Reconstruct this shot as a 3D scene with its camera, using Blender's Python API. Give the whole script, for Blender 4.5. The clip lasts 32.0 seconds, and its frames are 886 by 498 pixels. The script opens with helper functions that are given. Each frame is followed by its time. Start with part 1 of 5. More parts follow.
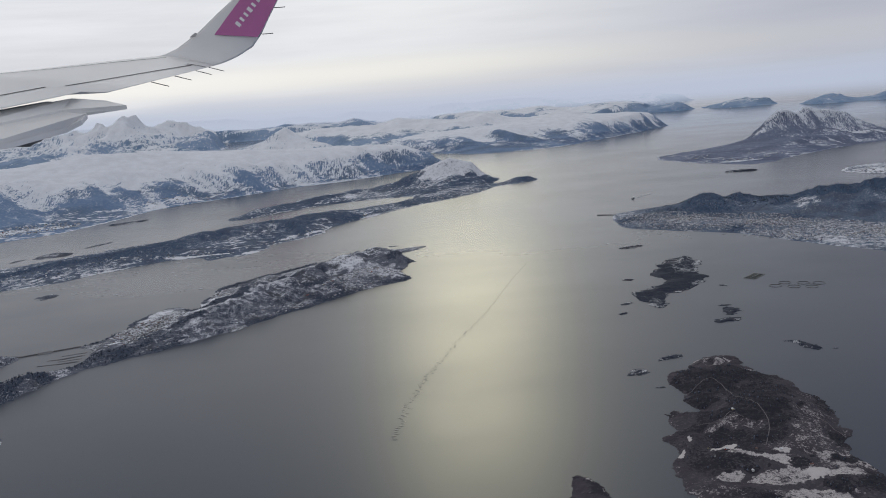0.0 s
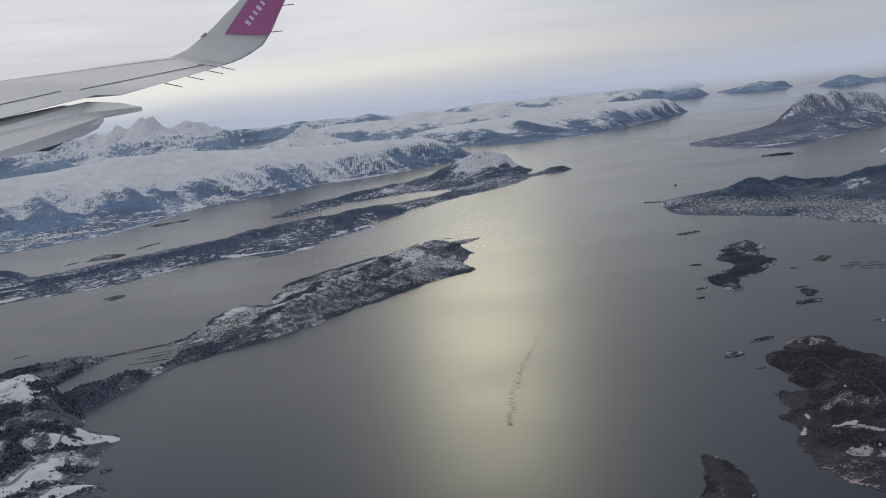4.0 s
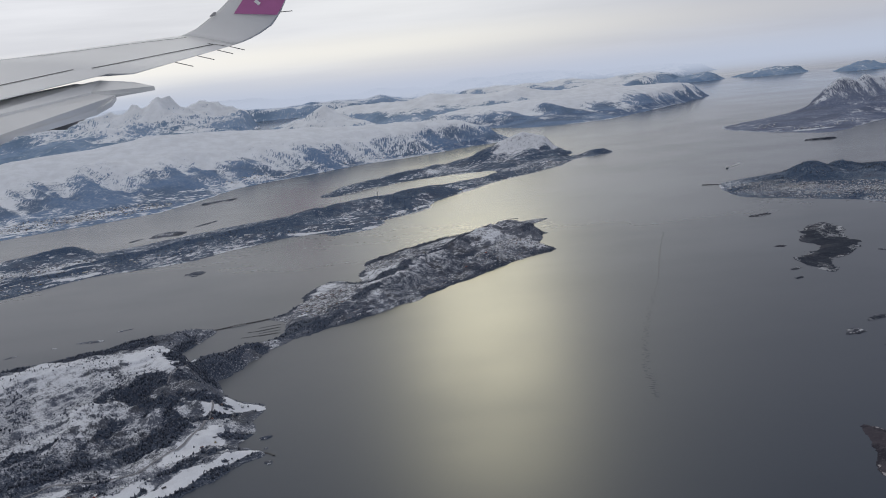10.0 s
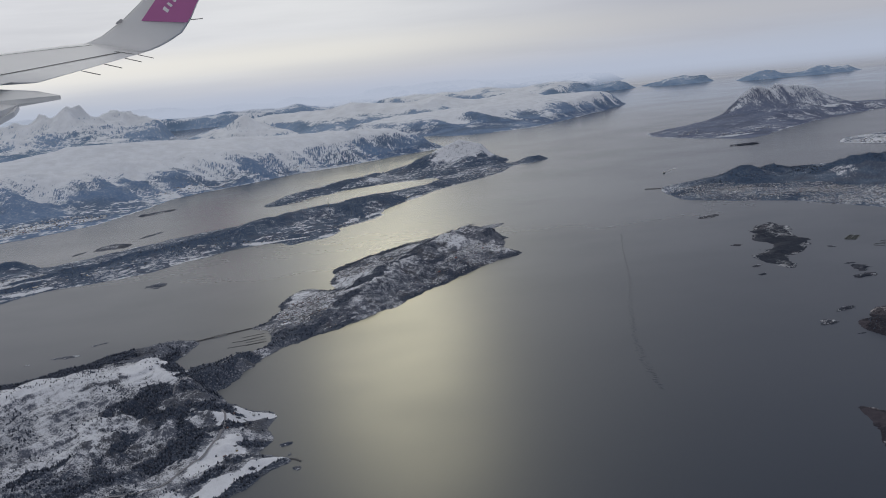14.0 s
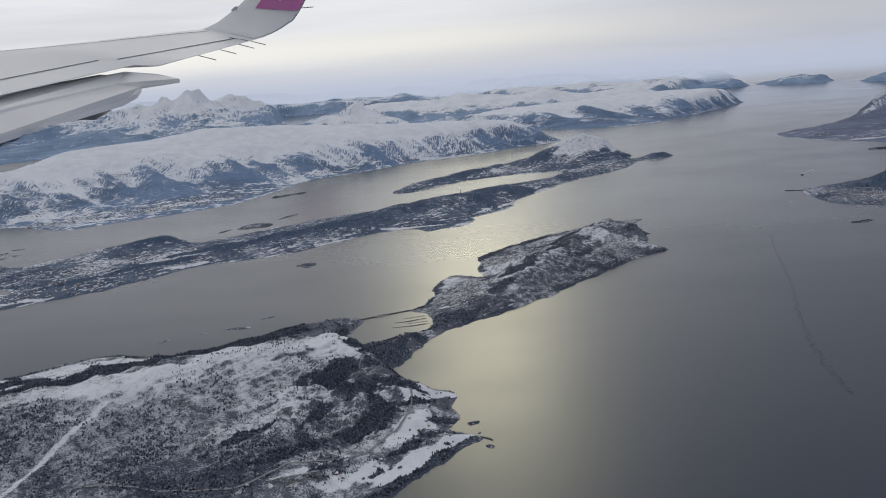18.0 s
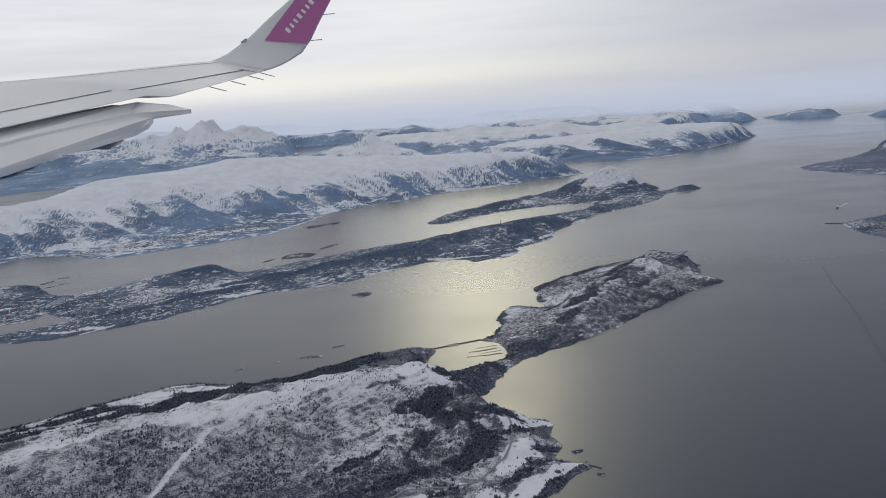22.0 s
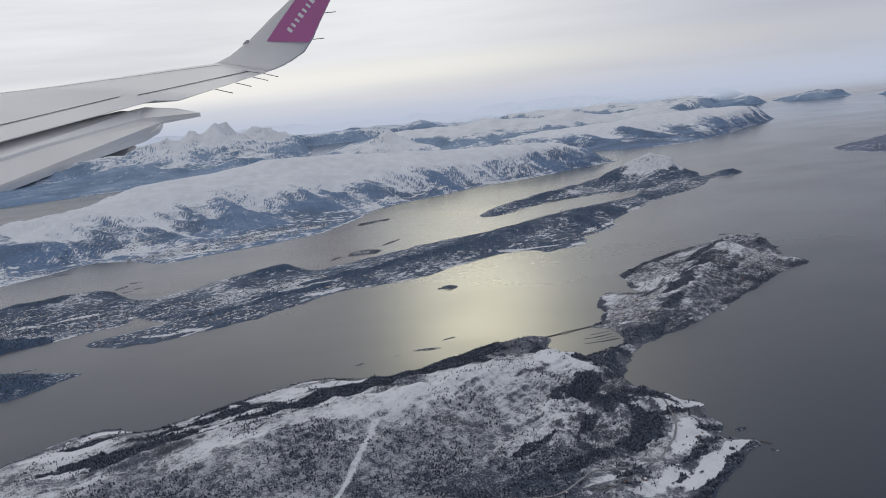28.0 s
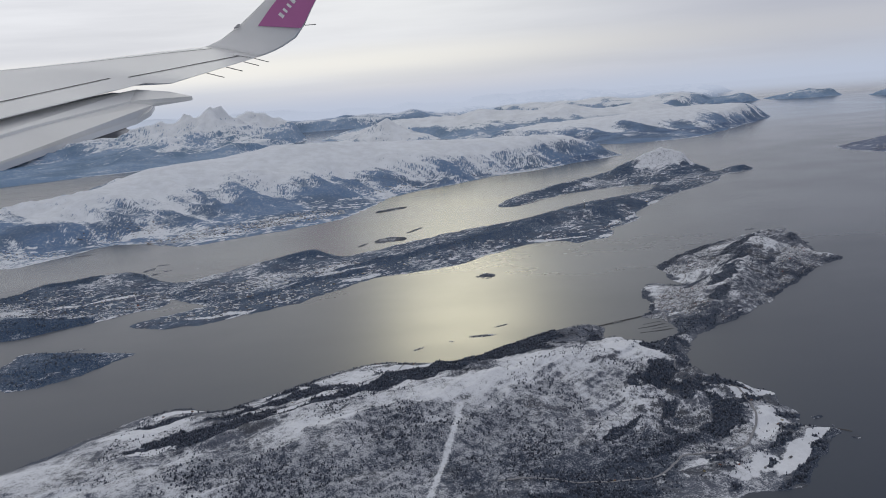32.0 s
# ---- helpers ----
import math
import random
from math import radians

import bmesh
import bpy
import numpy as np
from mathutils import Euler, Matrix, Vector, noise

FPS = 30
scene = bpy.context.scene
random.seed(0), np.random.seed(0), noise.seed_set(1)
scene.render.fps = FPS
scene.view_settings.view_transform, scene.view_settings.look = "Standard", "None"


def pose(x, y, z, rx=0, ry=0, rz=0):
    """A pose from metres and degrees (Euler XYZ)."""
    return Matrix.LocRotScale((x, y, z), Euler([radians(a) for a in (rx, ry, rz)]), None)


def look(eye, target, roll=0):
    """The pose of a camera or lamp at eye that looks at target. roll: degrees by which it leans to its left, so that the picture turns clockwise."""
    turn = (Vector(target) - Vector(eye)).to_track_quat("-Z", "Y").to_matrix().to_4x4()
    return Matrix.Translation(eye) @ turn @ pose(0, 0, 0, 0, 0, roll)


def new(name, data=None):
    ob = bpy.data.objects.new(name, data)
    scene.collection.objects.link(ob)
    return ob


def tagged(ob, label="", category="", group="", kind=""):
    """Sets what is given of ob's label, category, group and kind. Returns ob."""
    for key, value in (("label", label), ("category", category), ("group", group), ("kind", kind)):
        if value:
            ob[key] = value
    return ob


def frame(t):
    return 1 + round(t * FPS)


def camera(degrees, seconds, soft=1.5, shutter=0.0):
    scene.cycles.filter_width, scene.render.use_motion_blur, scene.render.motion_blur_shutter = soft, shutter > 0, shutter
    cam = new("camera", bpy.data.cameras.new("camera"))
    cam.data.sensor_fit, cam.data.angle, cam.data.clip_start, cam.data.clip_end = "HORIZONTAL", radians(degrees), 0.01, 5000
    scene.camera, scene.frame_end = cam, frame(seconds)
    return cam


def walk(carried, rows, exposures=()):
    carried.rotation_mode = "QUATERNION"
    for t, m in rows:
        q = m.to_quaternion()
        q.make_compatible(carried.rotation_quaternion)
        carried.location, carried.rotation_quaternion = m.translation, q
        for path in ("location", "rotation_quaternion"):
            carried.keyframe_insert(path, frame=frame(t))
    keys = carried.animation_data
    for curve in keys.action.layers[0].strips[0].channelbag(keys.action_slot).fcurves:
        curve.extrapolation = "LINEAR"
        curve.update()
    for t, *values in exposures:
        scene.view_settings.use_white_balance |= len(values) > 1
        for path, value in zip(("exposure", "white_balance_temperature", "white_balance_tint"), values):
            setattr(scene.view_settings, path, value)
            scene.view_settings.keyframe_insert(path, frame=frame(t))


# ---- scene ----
cam = camera(55.5, 32.0, soft=1.0)

# seconds, x, y, z, yaw, pitch, lean to the right
PATH = [
    (0.0, 57.77, 8.24, 44.82, -0.68, -10.31, 4.54),
    (0.5, 56.05, 7.94, 44.99, -0.48, -8.86, 5.14),
    (1.0, 54.32, 7.65, 45.16, -0.54, -8.66, 5.02),
    (1.5, 52.59, 7.36, 45.33, -0.66, -9.94, 4.94),
    (2.0, 50.85, 7.07, 45.50, -0.66, -10.76, 4.74),
    (2.5, 49.11, 6.79, 45.67, -0.50, -11.18, 5.04),
    (3.0, 47.36, 6.51, 45.83, -0.29, -10.66, 5.38),
    (3.5, 45.61, 6.23, 46.00, -0.22, -10.70, 5.89),
    (5.5, 38.55, 5.14, 46.66, 0.37, -11.00, 6.65),
    (6.0, 36.77, 4.88, 46.82, 0.36, -11.26, 6.51),
    (6.5, 34.99, 4.61, 46.98, 0.28, -11.14, 6.48),
    (7.0, 33.20, 4.35, 47.14, 0.09, -11.52, 6.10),
    (7.5, 31.40, 4.10, 47.30, 0.08, -11.53, 6.05),
    (8.0, 29.60, 3.84, 47.46, 0.06, -11.96, 5.98),
    (8.5, 27.80, 3.59, 47.62, 0.06, -11.91, 5.91),
    (9.0, 25.99, 3.34, 47.78, 0.11, -11.78, 5.95),
    (9.5, 24.17, 3.09, 47.94, 0.12, -11.61, 5.89),
    (10.0, 22.35, 2.84, 48.10, 0.01, -11.91, 5.72),
    (10.5, 20.52, 2.60, 48.26, 0.01, -12.09, 5.66),
    (11.0, 18.69, 2.35, 48.42, 0.14, -11.92, 5.75),
    (11.5, 16.85, 2.11, 48.58, 0.30, -11.16, 5.83),
    (12.0, 15.00, 1.87, 48.74, -0.27, -11.86, 5.20),
    (12.5, 13.15, 1.63, 48.89, -0.90, -9.10, 4.42),
    (13.0, 11.29, 1.40, 49.05, -3.18, -10.02, 5.69),
    (13.5, 9.42, 1.16, 49.21, -5.88, -11.00, 6.10),
    (14.0, 7.55, 0.93, 49.37, -6.11, -11.91, 5.63),
    (14.5, 5.67, 0.69, 49.53, -5.17, -12.08, 5.77),
    (15.0, 3.79, 0.46, 49.68, -0.68, -11.85, 5.49),
    (15.5, 1.90, 0.23, 49.84, 0.00, -11.67, 5.44),
    (17.5, -5.73, -0.69, 50.47, -0.19, -10.42, 4.34),
    (18.0, -7.66, -0.91, 50.63, 0.09, -11.93, 4.28),
    (18.5, -9.59, -1.14, 50.79, -0.19, -12.26, 4.18),
    (19.0, -11.53, -1.36, 50.95, -0.48, -9.27, 3.59),
    (19.5, -13.47, -1.59, 51.11, -0.42, -9.80, 3.72),
    (20.0, -15.43, -1.82, 51.27, -0.21, -9.96, 3.99),
    (20.5, -17.39, -2.04, 51.43, -0.22, -9.90, 3.89),
    (21.0, -19.35, -2.26, 51.59, -0.21, -9.86, 3.85),
    (21.5, -21.33, -2.49, 51.75, -0.16, -9.88, 3.86),
    (22.0, -23.31, -2.71, 51.91, -0.13, -9.83, 3.91),
    (22.5, -25.30, -2.94, 52.08, -0.13, -9.43, 3.86),
    (23.0, -27.30, -3.16, 52.24, -0.22, -9.70, 3.81),
    (23.5, -29.30, -3.39, 52.40, -0.27, -9.23, 3.97),
    (24.0, -31.31, -3.62, 52.56, -0.20, -10.96, 4.45),
    (24.5, -33.33, -3.84, 52.73, -0.34, -11.55, 4.54),
    (25.0, -35.36, -4.07, 52.89, -0.32, -11.40, 4.74),
    (25.5, -37.40, -4.29, 53.06, -0.19, -11.35, 5.14),
    (27.5, -45.62, -5.21, 53.73, -0.13, -11.07, 6.08),
    (28.0, -47.70, -5.44, 53.90, -0.18, -10.21, 5.99),
    (28.5, -49.78, -5.67, 54.07, -0.47, -10.69, 5.62),
    (29.0, -51.88, -5.91, 54.24, -0.62, -11.40, 5.39),
    (29.5, -53.98, -6.14, 54.41, -0.71, -11.37, 5.23),
    (30.0, -56.09, -6.38, 54.59, -0.72, -10.57, 5.19),
    (30.5, -58.21, -6.61, 54.76, -0.84, -10.47, 5.23),
    (31.0, -60.33, -6.85, 54.93, -1.04, -10.23, 5.01),
    (31.5, -62.47, -7.09, 55.11, -1.28, -10.58, 4.71),
    (32.0, -64.61, -7.33, 55.29, -1.47, -11.00, 4.57),
]


def heading(x, y, z, yaw, pitch, lean):
    a, b = radians(yaw), radians(pitch)
    ahead = Vector((-math.sin(a) * math.cos(b), math.cos(a) * math.cos(b), math.sin(b)))
    eye = Vector((x, y, z))
    return look(eye, eye + ahead * 100, -lean)


walk(cam, [(r[0], heading(*r[1:])) for r in PATH], exposures=[(0.0, 0.27, 5770.0, 12.5), (1.0, 0.05, 5770.0, 12.5), (3.0, 0.12, 5770.0, 12.5), (7.0, 0.10, 5770.0, 12.5), (8.0, 0.13, 5770.0, 12.5), (10.0, 0.28, 5770.0, 12.5),
                                                         (13.0, 0.24, 5770.0, 12.5), (14.0, 0.13, 5770.0, 12.5), (15.5, 0.22, 5770.0, 12.5), (18.0, 0.27, 5770.0, 12.5), (32.0, 0.28, 5770.0, 12.5)])

# ---- light: thin overcast with the sun behind it ----
SUN_AZ, SUN_EL = radians(2.5), radians(21.0)
SUN_DIR = Vector((math.sin(SUN_AZ) * math.cos(SUN_EL), math.cos(SUN_AZ) * math.cos(SUN_EL), math.sin(SUN_EL)))
sun_data = bpy.data.lights.new("sun", "SUN")
sun_data.energy, sun_data.angle, sun_data.color = 0.17, radians(10.0), (1.0, 0.87, 0.50)
sun = new("sun", sun_data)
sun.matrix_world = look((0, 0, 0), -SUN_DIR)


class Nodes:
    """Short hand for building node trees."""

    def __init__(self, tree):
        self.tree = tree
        tree.nodes.clear()

    def add(self, kind, ins=None, operation=None, attribute=None):
        n = self.tree.nodes.new(kind)
        if operation:
            n.operation = operation
        if attribute:
            n.attribute_name = attribute
        for k, v in (ins or {}).items():
            self.put(n.inputs[k], v)
        return n

    def put(self, socket, v):
        if isinstance(v, bpy.types.NodeSocket):
            self.tree.links.new(v, socket)
        else:
            socket.default_value = v

    def math(self, op, a, b=0.0, c=0.0, clamp=False):
        n = self.add("ShaderNodeMath", operation=op)
        n.use_clamp = clamp
        for i, v in enumerate((a, b, c)):
            self.put(n.inputs[i], v)
        return n.outputs[0]

    def mix(self, f, a, b):
        n = self.add("ShaderNodeMix")
        n.data_type = "RGBA"
        self.put(n.inputs[0], f)
        self.put(n.inputs[6], a if isinstance(a, bpy.types.NodeSocket) else (*a, 1.0))
        self.put(n.inputs[7], b if isinstance(b, bpy.types.NodeSocket) else (*b, 1.0))
        return n.outputs[2]

    def step(self, v, lo, hi, a=0.0, b=1.0):
        n = self.add("ShaderNodeMapRange")
        n.interpolation_type = "SMOOTHSTEP"
        for i, q in enumerate((v, lo, hi, a, b)):
            self.put(n.inputs[i], q)
        return n.outputs[0]

    def noise(self, vec, scale, detail=4.0, rough=0.55):
        n = self.add("ShaderNodeTexNoise", {"Scale": scale, "Detail": detail, "Roughness": rough})
        if vec is not None:
            self.put(n.inputs["Vector"], vec)
        return n.outputs[0]

    def scaled(self, vec, s):
        n = self.add("ShaderNodeVectorMath", operation="MULTIPLY")
        self.put(n.inputs[0], vec)
        n.inputs[1].default_value = s
        return n.outputs[0]


world = bpy.data.worlds.new("world")
scene.world = world
world.use_nodes = True
W = Nodes(world.node_tree)
way = W.add("ShaderNodeTexCoord").outputs["Generated"]
parts = W.add("ShaderNodeSeparateXYZ", {"Vector": way})
up = parts.outputs["Z"]
sky = W.add("ShaderNodeTexSky")
sky.sky_type, sky.sun_disc, sky.sun_elevation, sky.sun_rotation = "NISHITA", False, SUN_EL, SUN_AZ
sky.air_density, sky.dust_density, sky.ozone_density = 1.0, 2.0, 2.0
blue = W.add("ShaderNodeMix", {0: 1.0})
blue.data_type, blue.blend_type = "RGBA", "MULTIPLY"
W.put(blue.inputs[6], sky.outputs[0])
W.put(blue.inputs[7], (0.075, 0.075, 0.075, 1.0))
# cloud deck: long flat streaks, seen edge on towards the horizon
streak = W.noise(W.scaled(way, (2.2, 2.2, 26.0)), 1.0, 5.0, 0.55)
puff = W.noise(W.scaled(way, (5.0, 5.0, 60.0)), 1.0, 4.0, 0.6)
deck = W.mix(W.step(streak, 0.3, 0.72), (0.54, 0.515, 0.475), (0.685, 0.65, 0.59))
deck = W.mix(W.step(W.math("ABSOLUTE", W.math("SUBTRACT", up, 0.034)), 0.0, 0.028, 0.8, 0.0), deck, (0.80, 0.73, 0.585))
deck = W.mix(W.step(parts.outputs["X"], -0.05, 0.5, 0.0, 0.6), deck, (0.57, 0.57, 0.605))
near_sun = W.add("ShaderNodeVectorMath", operation="DOT_PRODUCT")
W.put(near_sun.inputs[0], way)
near_sun.inputs[1].default_value = SUN_DIR
glow = W.math("POWER", W.math("MAXIMUM", near_sun.outputs["Value"], 0.0), 36.0)
back = W.step(near_sun.outputs["Value"], -0.5, 0.98, 0.78, 1.0)
backdim = W.add("ShaderNodeVectorMath", operation="SCALE")
W.put(backdim.inputs[0], deck)
W.put(backdim.inputs["Scale"], W.math("MULTIPLY", W.math("MULTIPLY", back, W.step(parts.outputs["X"], -0.45, 0.45, 1.08, 0.70)), W.math("ADD", W.math("MULTIPLY", W.step(up, 0.09, 0.20, 1.0, 1.26), W.step(up, 0.25, 0.46, 1.0, 0.48)), W.step(up, 0.5, 0.9, 0.0, 0.55))))
deck = backdim.outputs[0]
deck = W.mix(W.math("MULTIPLY", glow, 0.85), deck, (1.25, 1.19, 1.0))
low = W.math("ADD", up, W.math("MULTIPLY", W.math("SUBTRACT", puff, 0.5), 0.03))
cover = W.step(low, -0.016, 0.026, 0.05, 0.97)
haze = W.mix(W.step(up, -0.012, 0.03), (0.42, 0.445, 0.48), (0.46, 0.505, 0.545))
lower = W.mix(0.93, blue.outputs[2], haze)
W.add("ShaderNodeOutputWorld", {"Surface": W.add("ShaderNodeBackground", {"Color": W.mix(cover, lower, deck), "Strength": 1.0}).outputs[0]})


# ---- materials ----
def material(name):
    m = bpy.data.materials.new(name)
    m.use_nodes = True
    return m, Nodes(m.node_tree)


def finish(n, colour, rough=0.8, bump=None, strength=0.3, distance=0.1, **ins):
    values = {"Base Color": colour if isinstance(colour, bpy.types.NodeSocket) else (*colour, 1.0), "Roughness": rough}
    values.update(ins)
    b = n.add("ShaderNodeBsdfPrincipled", values)
    if bump is not None:
        n.put(b.inputs["Normal"], n.add("ShaderNodeBump", {"Height": bump, "Strength": strength, "Distance": distance}).outputs[0])
    n.add("ShaderNodeOutputMaterial", {"Surface": b.outputs[0]})


def plain(name, colour, rough=0.7, vary=0.12, scale=1.0, metal=0.0):
    m, n = material(name)
    at = n.add("ShaderNodeTexCoord").outputs["Object"]
    rnd = n.add("ShaderNodeNewGeometry").outputs["Random Per Island"]
    v = n.math("ADD", n.math("MULTIPLY", n.noise(at, scale, 5.0), 0.6), n.math("MULTIPLY", rnd, 0.4))
    dark = tuple(c * (1 - vary) for c in colour)
    light = tuple(min(1.0, c * (1 + vary)) for c in colour)
    finish(n, n.mix(n.step(v, 0.3, 0.7), dark, light), rough, Metallic=metal, **{"Specular IOR Level": 0.08 if rough > 0.65 else 0.5})
    return m


def land_material(name, dark, mid, snow, grain, fine, bump=0.5, brown=(0.084, 0.090, 0.108), streak=0.0, soft=(0.43, 0.60), stubble=0.0, specks=1.0):
    """Ground under late winter snow. The 'snow' attribute says how much lies there, 'wood' where trees stand close."""
    m, n = material(name)
    at = n.add("ShaderNodeNewGeometry").outputs["Position"]
    amount = n.add("ShaderNodeAttribute", attribute="snow").outputs["Fac"]
    wood = n.add("ShaderNodeAttribute", attribute="wood").outputs["Fac"]
    flat = n.scaled(at, (1.0, 1.0, 0.45))
    a = n.noise(flat, grain, 6.0, 0.62)
    b = n.noise(flat, fine, 4.0, 0.6)
    c = n.noise(at, grain * 0.22, 4.0, 0.5)
    patch = n.math("ADD", n.math("MULTIPLY", a, 0.5), n.math("MULTIPLY", b, 0.5))
    level = n.math("ADD", amount, n.math("MULTIPLY", n.math("SUBTRACT", patch, 0.5), 2.2))
    if streak:
        # avalanche tracks and gullies run straight down the steep flanks
        geo = n.add("ShaderNodeNewGeometry")
        slope = n.add("ShaderNodeSeparateXYZ", {"Vector": geo.outputs["Normal"]})
        lines = n.noise(n.scaled(at, (grain * 9.0, grain * 1.8, grain * 0.8)), 1.0, 5.0, 0.68)
        steep = n.step(slope.outputs["Z"], 0.88, 0.985, 1.0, 0.0)
        level = n.math("ADD", level, n.math("MULTIPLY", n.math("MULTIPLY", n.math("SUBTRACT", lines, 0.52), streak), steep))
    s = n.step(level, *soft)
    ground = n.mix(n.step(c, 0.42, 0.62), mid, brown)
    ground = n.mix(n.step(n.math("ADD", wood, n.math("MULTIPLY", n.math("SUBTRACT", b, 0.5), 0.9)), 0.35, 0.6), ground, dark)
    speck = n.math("MULTIPLY", n.step(n.noise(flat, fine * 0.75, 5.0, 0.7), 0.50, 0.66), n.step(c, 0.32, 0.62, 0.62 * specks, 0.22 * specks))
    ground = n.mix(speck, ground, tuple(q * 0.62 for q in snow))  # snow lies in the gaps between trees and rocks
    s = n.math("MULTIPLY", s, n.step(wood, 0.15, 0.8, 1.0, 0.68))  # twigs and branches stand out of the snow
    white = n.mix(n.step(a, 0.3, 0.7), tuple(q * 0.86 for q in snow), snow)
    if stubble:
        # heather and twigs poke through thin snow
        tuft = n.math("ADD", n.math("MULTIPLY", n.noise(flat, fine * 2.2, 3.0, 0.6), 0.6), n.math("MULTIPLY", a, 0.4))
        thin = n.step(amount, 0.5, 0.85, stubble, stubble * 0.25)
        white = n.mix(n.math("MULTIPLY", n.step(tuft, 0.40, 0.62), thin), white, mid)
    colour = n.mix(s, ground, white)
    relief = n.math("ADD", n.math("MULTIPLY", a, 1.0), n.math("MULTIPLY", b, 0.5))
    finish(n, colour, 0.9, relief, bump, 1.0 / fine, **{"Specular IOR Level": 0.08})
    return m


# DARK and MID are raised and blued, so they carry some haze.
DARK, MID, SNOW = (0.050, 0.063, 0.095), (0.108, 0.120, 0.156), (0.80, 0.82, 0.875)
m_near = land_material("snowy_heath_and_wood", DARK, MID, SNOW, 0.8, 4.5, 0.5, soft=(0.34, 0.72), stubble=0.42)
# Middle-distance ground is coloured bluer to stand in for haze.
m_middle = land_material("hazed_snowy_shore_land", (0.054, 0.086, 0.148), (0.092, 0.128, 0.194), SNOW, 0.6, 3.2, 0.9, (0.080, 0.100, 0.148), soft=(0.38, 0.66), stubble=0.25)
# Distance haze is put into these two base colours, bluer and paler farther off.
m_far = land_material("hazed_snow_mountain", (0.105, 0.16, 0.275), (0.165, 0.245, 0.395), (0.83, 0.86, 0.92), 0.15, 1.0, 1.0, (0.13, 0.185, 0.285), 3.2, soft=(0.32, 0.72), stubble=0.12)
m_back = land_material("distant_hazed_snow_mountain", (0.19, 0.285, 0.44), (0.27, 0.365, 0.52), (0.84, 0.87, 0.925), 0.06, 0.3, 0.9, (0.17, 0.25, 0.37), 2.4, soft=(0.34, 0.70))
# The blue in this island's rock is haze put into the colour.
m_isle = land_material("hazed_rocky_island", (0.10, 0.125, 0.21), (0.16, 0.19, 0.28), (0.70, 0.73, 0.80), 0.2, 1.0, 0.9, (0.12, 0.14, 0.21), 3.6, soft=(0.34, 0.72), stubble=0.3)
m_dark = land_material("bare_brown_heath", (0.032, 0.031, 0.042), (0.070, 0.064, 0.078), (0.58, 0.55, 0.55), 0.9, 3.4, 0.7, (0.060, 0.053, 0.066), soft=(0.34, 0.64), stubble=0.5, specks=0.28)

m_skerry = land_material("dark_shore_rock", (0.028, 0.035, 0.054), (0.056, 0.062, 0.082), (0.62, 0.63, 0.66), 0.9, 3.4, 0.8, (0.050, 0.050, 0.066), soft=(0.34, 0.66), stubble=0.4, specks=0.2)

# sea: wind ripples, slicks and long patches
m_sea, n = material("sea_water")
at = n.add("ShaderNodeNewGeometry").outputs["Position"]
slick = n.noise(n.scaled(at, (0.017, 0.024, 0.0)), 1.0, 6.0, 0.6)
patchy = n.noise(n.scaled(at, (0.028, 0.085, 0.0)), 1.0, 2.0, 0.5)
out_y = n.add("ShaderNodeSeparateXYZ", {"Vector": at}).outputs["Y"]
calm = n.math("ADD", n.step(out_y, 130.0, 330.0, 0.0, 0.09), n.step(out_y, 330.0, 900.0, 0.0, 0.11))  # sheltered sounds
rough = n.math("ADD", n.math("SUBTRACT", n.step(slick, 0.35, 0.68, 0.31, 0.355), calm), n.math("MULTIPLY", n.math("SUBTRACT", patchy, 0.5), 0.025))
ripple = n.noise(n.scaled(at, (1.6, 2.6, 1.0)), 1.0, 5.0, 0.65)
finish(n, n.mix(n.step(slick, 0.3, 0.7), (0.022, 0.031, 0.052), (0.028, 0.038, 0.061)), rough, ripple, 0.035, 0.12, IOR=1.37)


# ---- noise on the plan ----
def lattice(ix, iy, seed):
    h = (ix * 374761393 + iy * 668265263 + seed * 974634777) & 0xFFFFFFFF
    h = ((h ^ (h >> 13)) * 1274126177) & 0xFFFFFFFF
    return ((h ^ (h >> 16)) & 0xFFFF) / 65535.0


def value_noise(x, y, seed):
    ix, iy = np.floor(x).astype(np.int64), np.floor(y).astype(np.int64)
    u, v = x - ix, y - iy
    u, v = u * u * (3 - 2 * u), v * v * (3 - 2 * v)
    a, b = lattice(ix, iy, seed), lattice(ix + 1, iy, seed)
    c, d = lattice(ix, iy + 1, seed), lattice(ix + 1, iy + 1, seed)
    return (a * (1 - u) + b * u) * (1 - v) + (c * (1 - u) + d * u) * v


def fbm(x, y, size, octaves=5, gain=0.5, seed=1):
    """Fractal noise from about -1 to 1, with features of that size."""
    total, amp, norm = 0.0, 1.0, 0.0
    for i in range(octaves):
        total = total + amp * (value_noise(x / size + i * 17.3, y / size - i * 9.7, seed + i) * 2 - 1)
        norm += amp
        amp, size = amp * gain, size * 0.5
    return total / norm * 1.5


def ridged(x, y, size, octaves=5, seed=1):
    total, amp, norm = 0.0, 1.0, 0.0
    for i in range(octaves):
        total = total + amp * (1 - np.abs(value_noise(x / size + i * 5.1, y / size + i * 3.3, seed + i) * 2 - 1))
        norm += amp
        amp, size = amp * 0.5, size * 0.5
    return total / norm


def smooth(v, lo, hi):
    k = np.clip((v - lo) / (hi - lo), 0, 1)
    return k * k * (3 - 2 * k)


EARTH = 248000.0  # the globe's radius at the scale of this model


def sag(x, y):
    return (x * x + y * y) / (2 * EARTH)


def rounded(outline, times=2):
    p = np.array(outline, float)
    for _ in range(times):
        q = np.roll(p, -1, 0)
        p = np.stack([0.75 * p + 0.25 * q, 0.25 * p + 0.75 * q], 1).reshape(-1, 2)
    return p


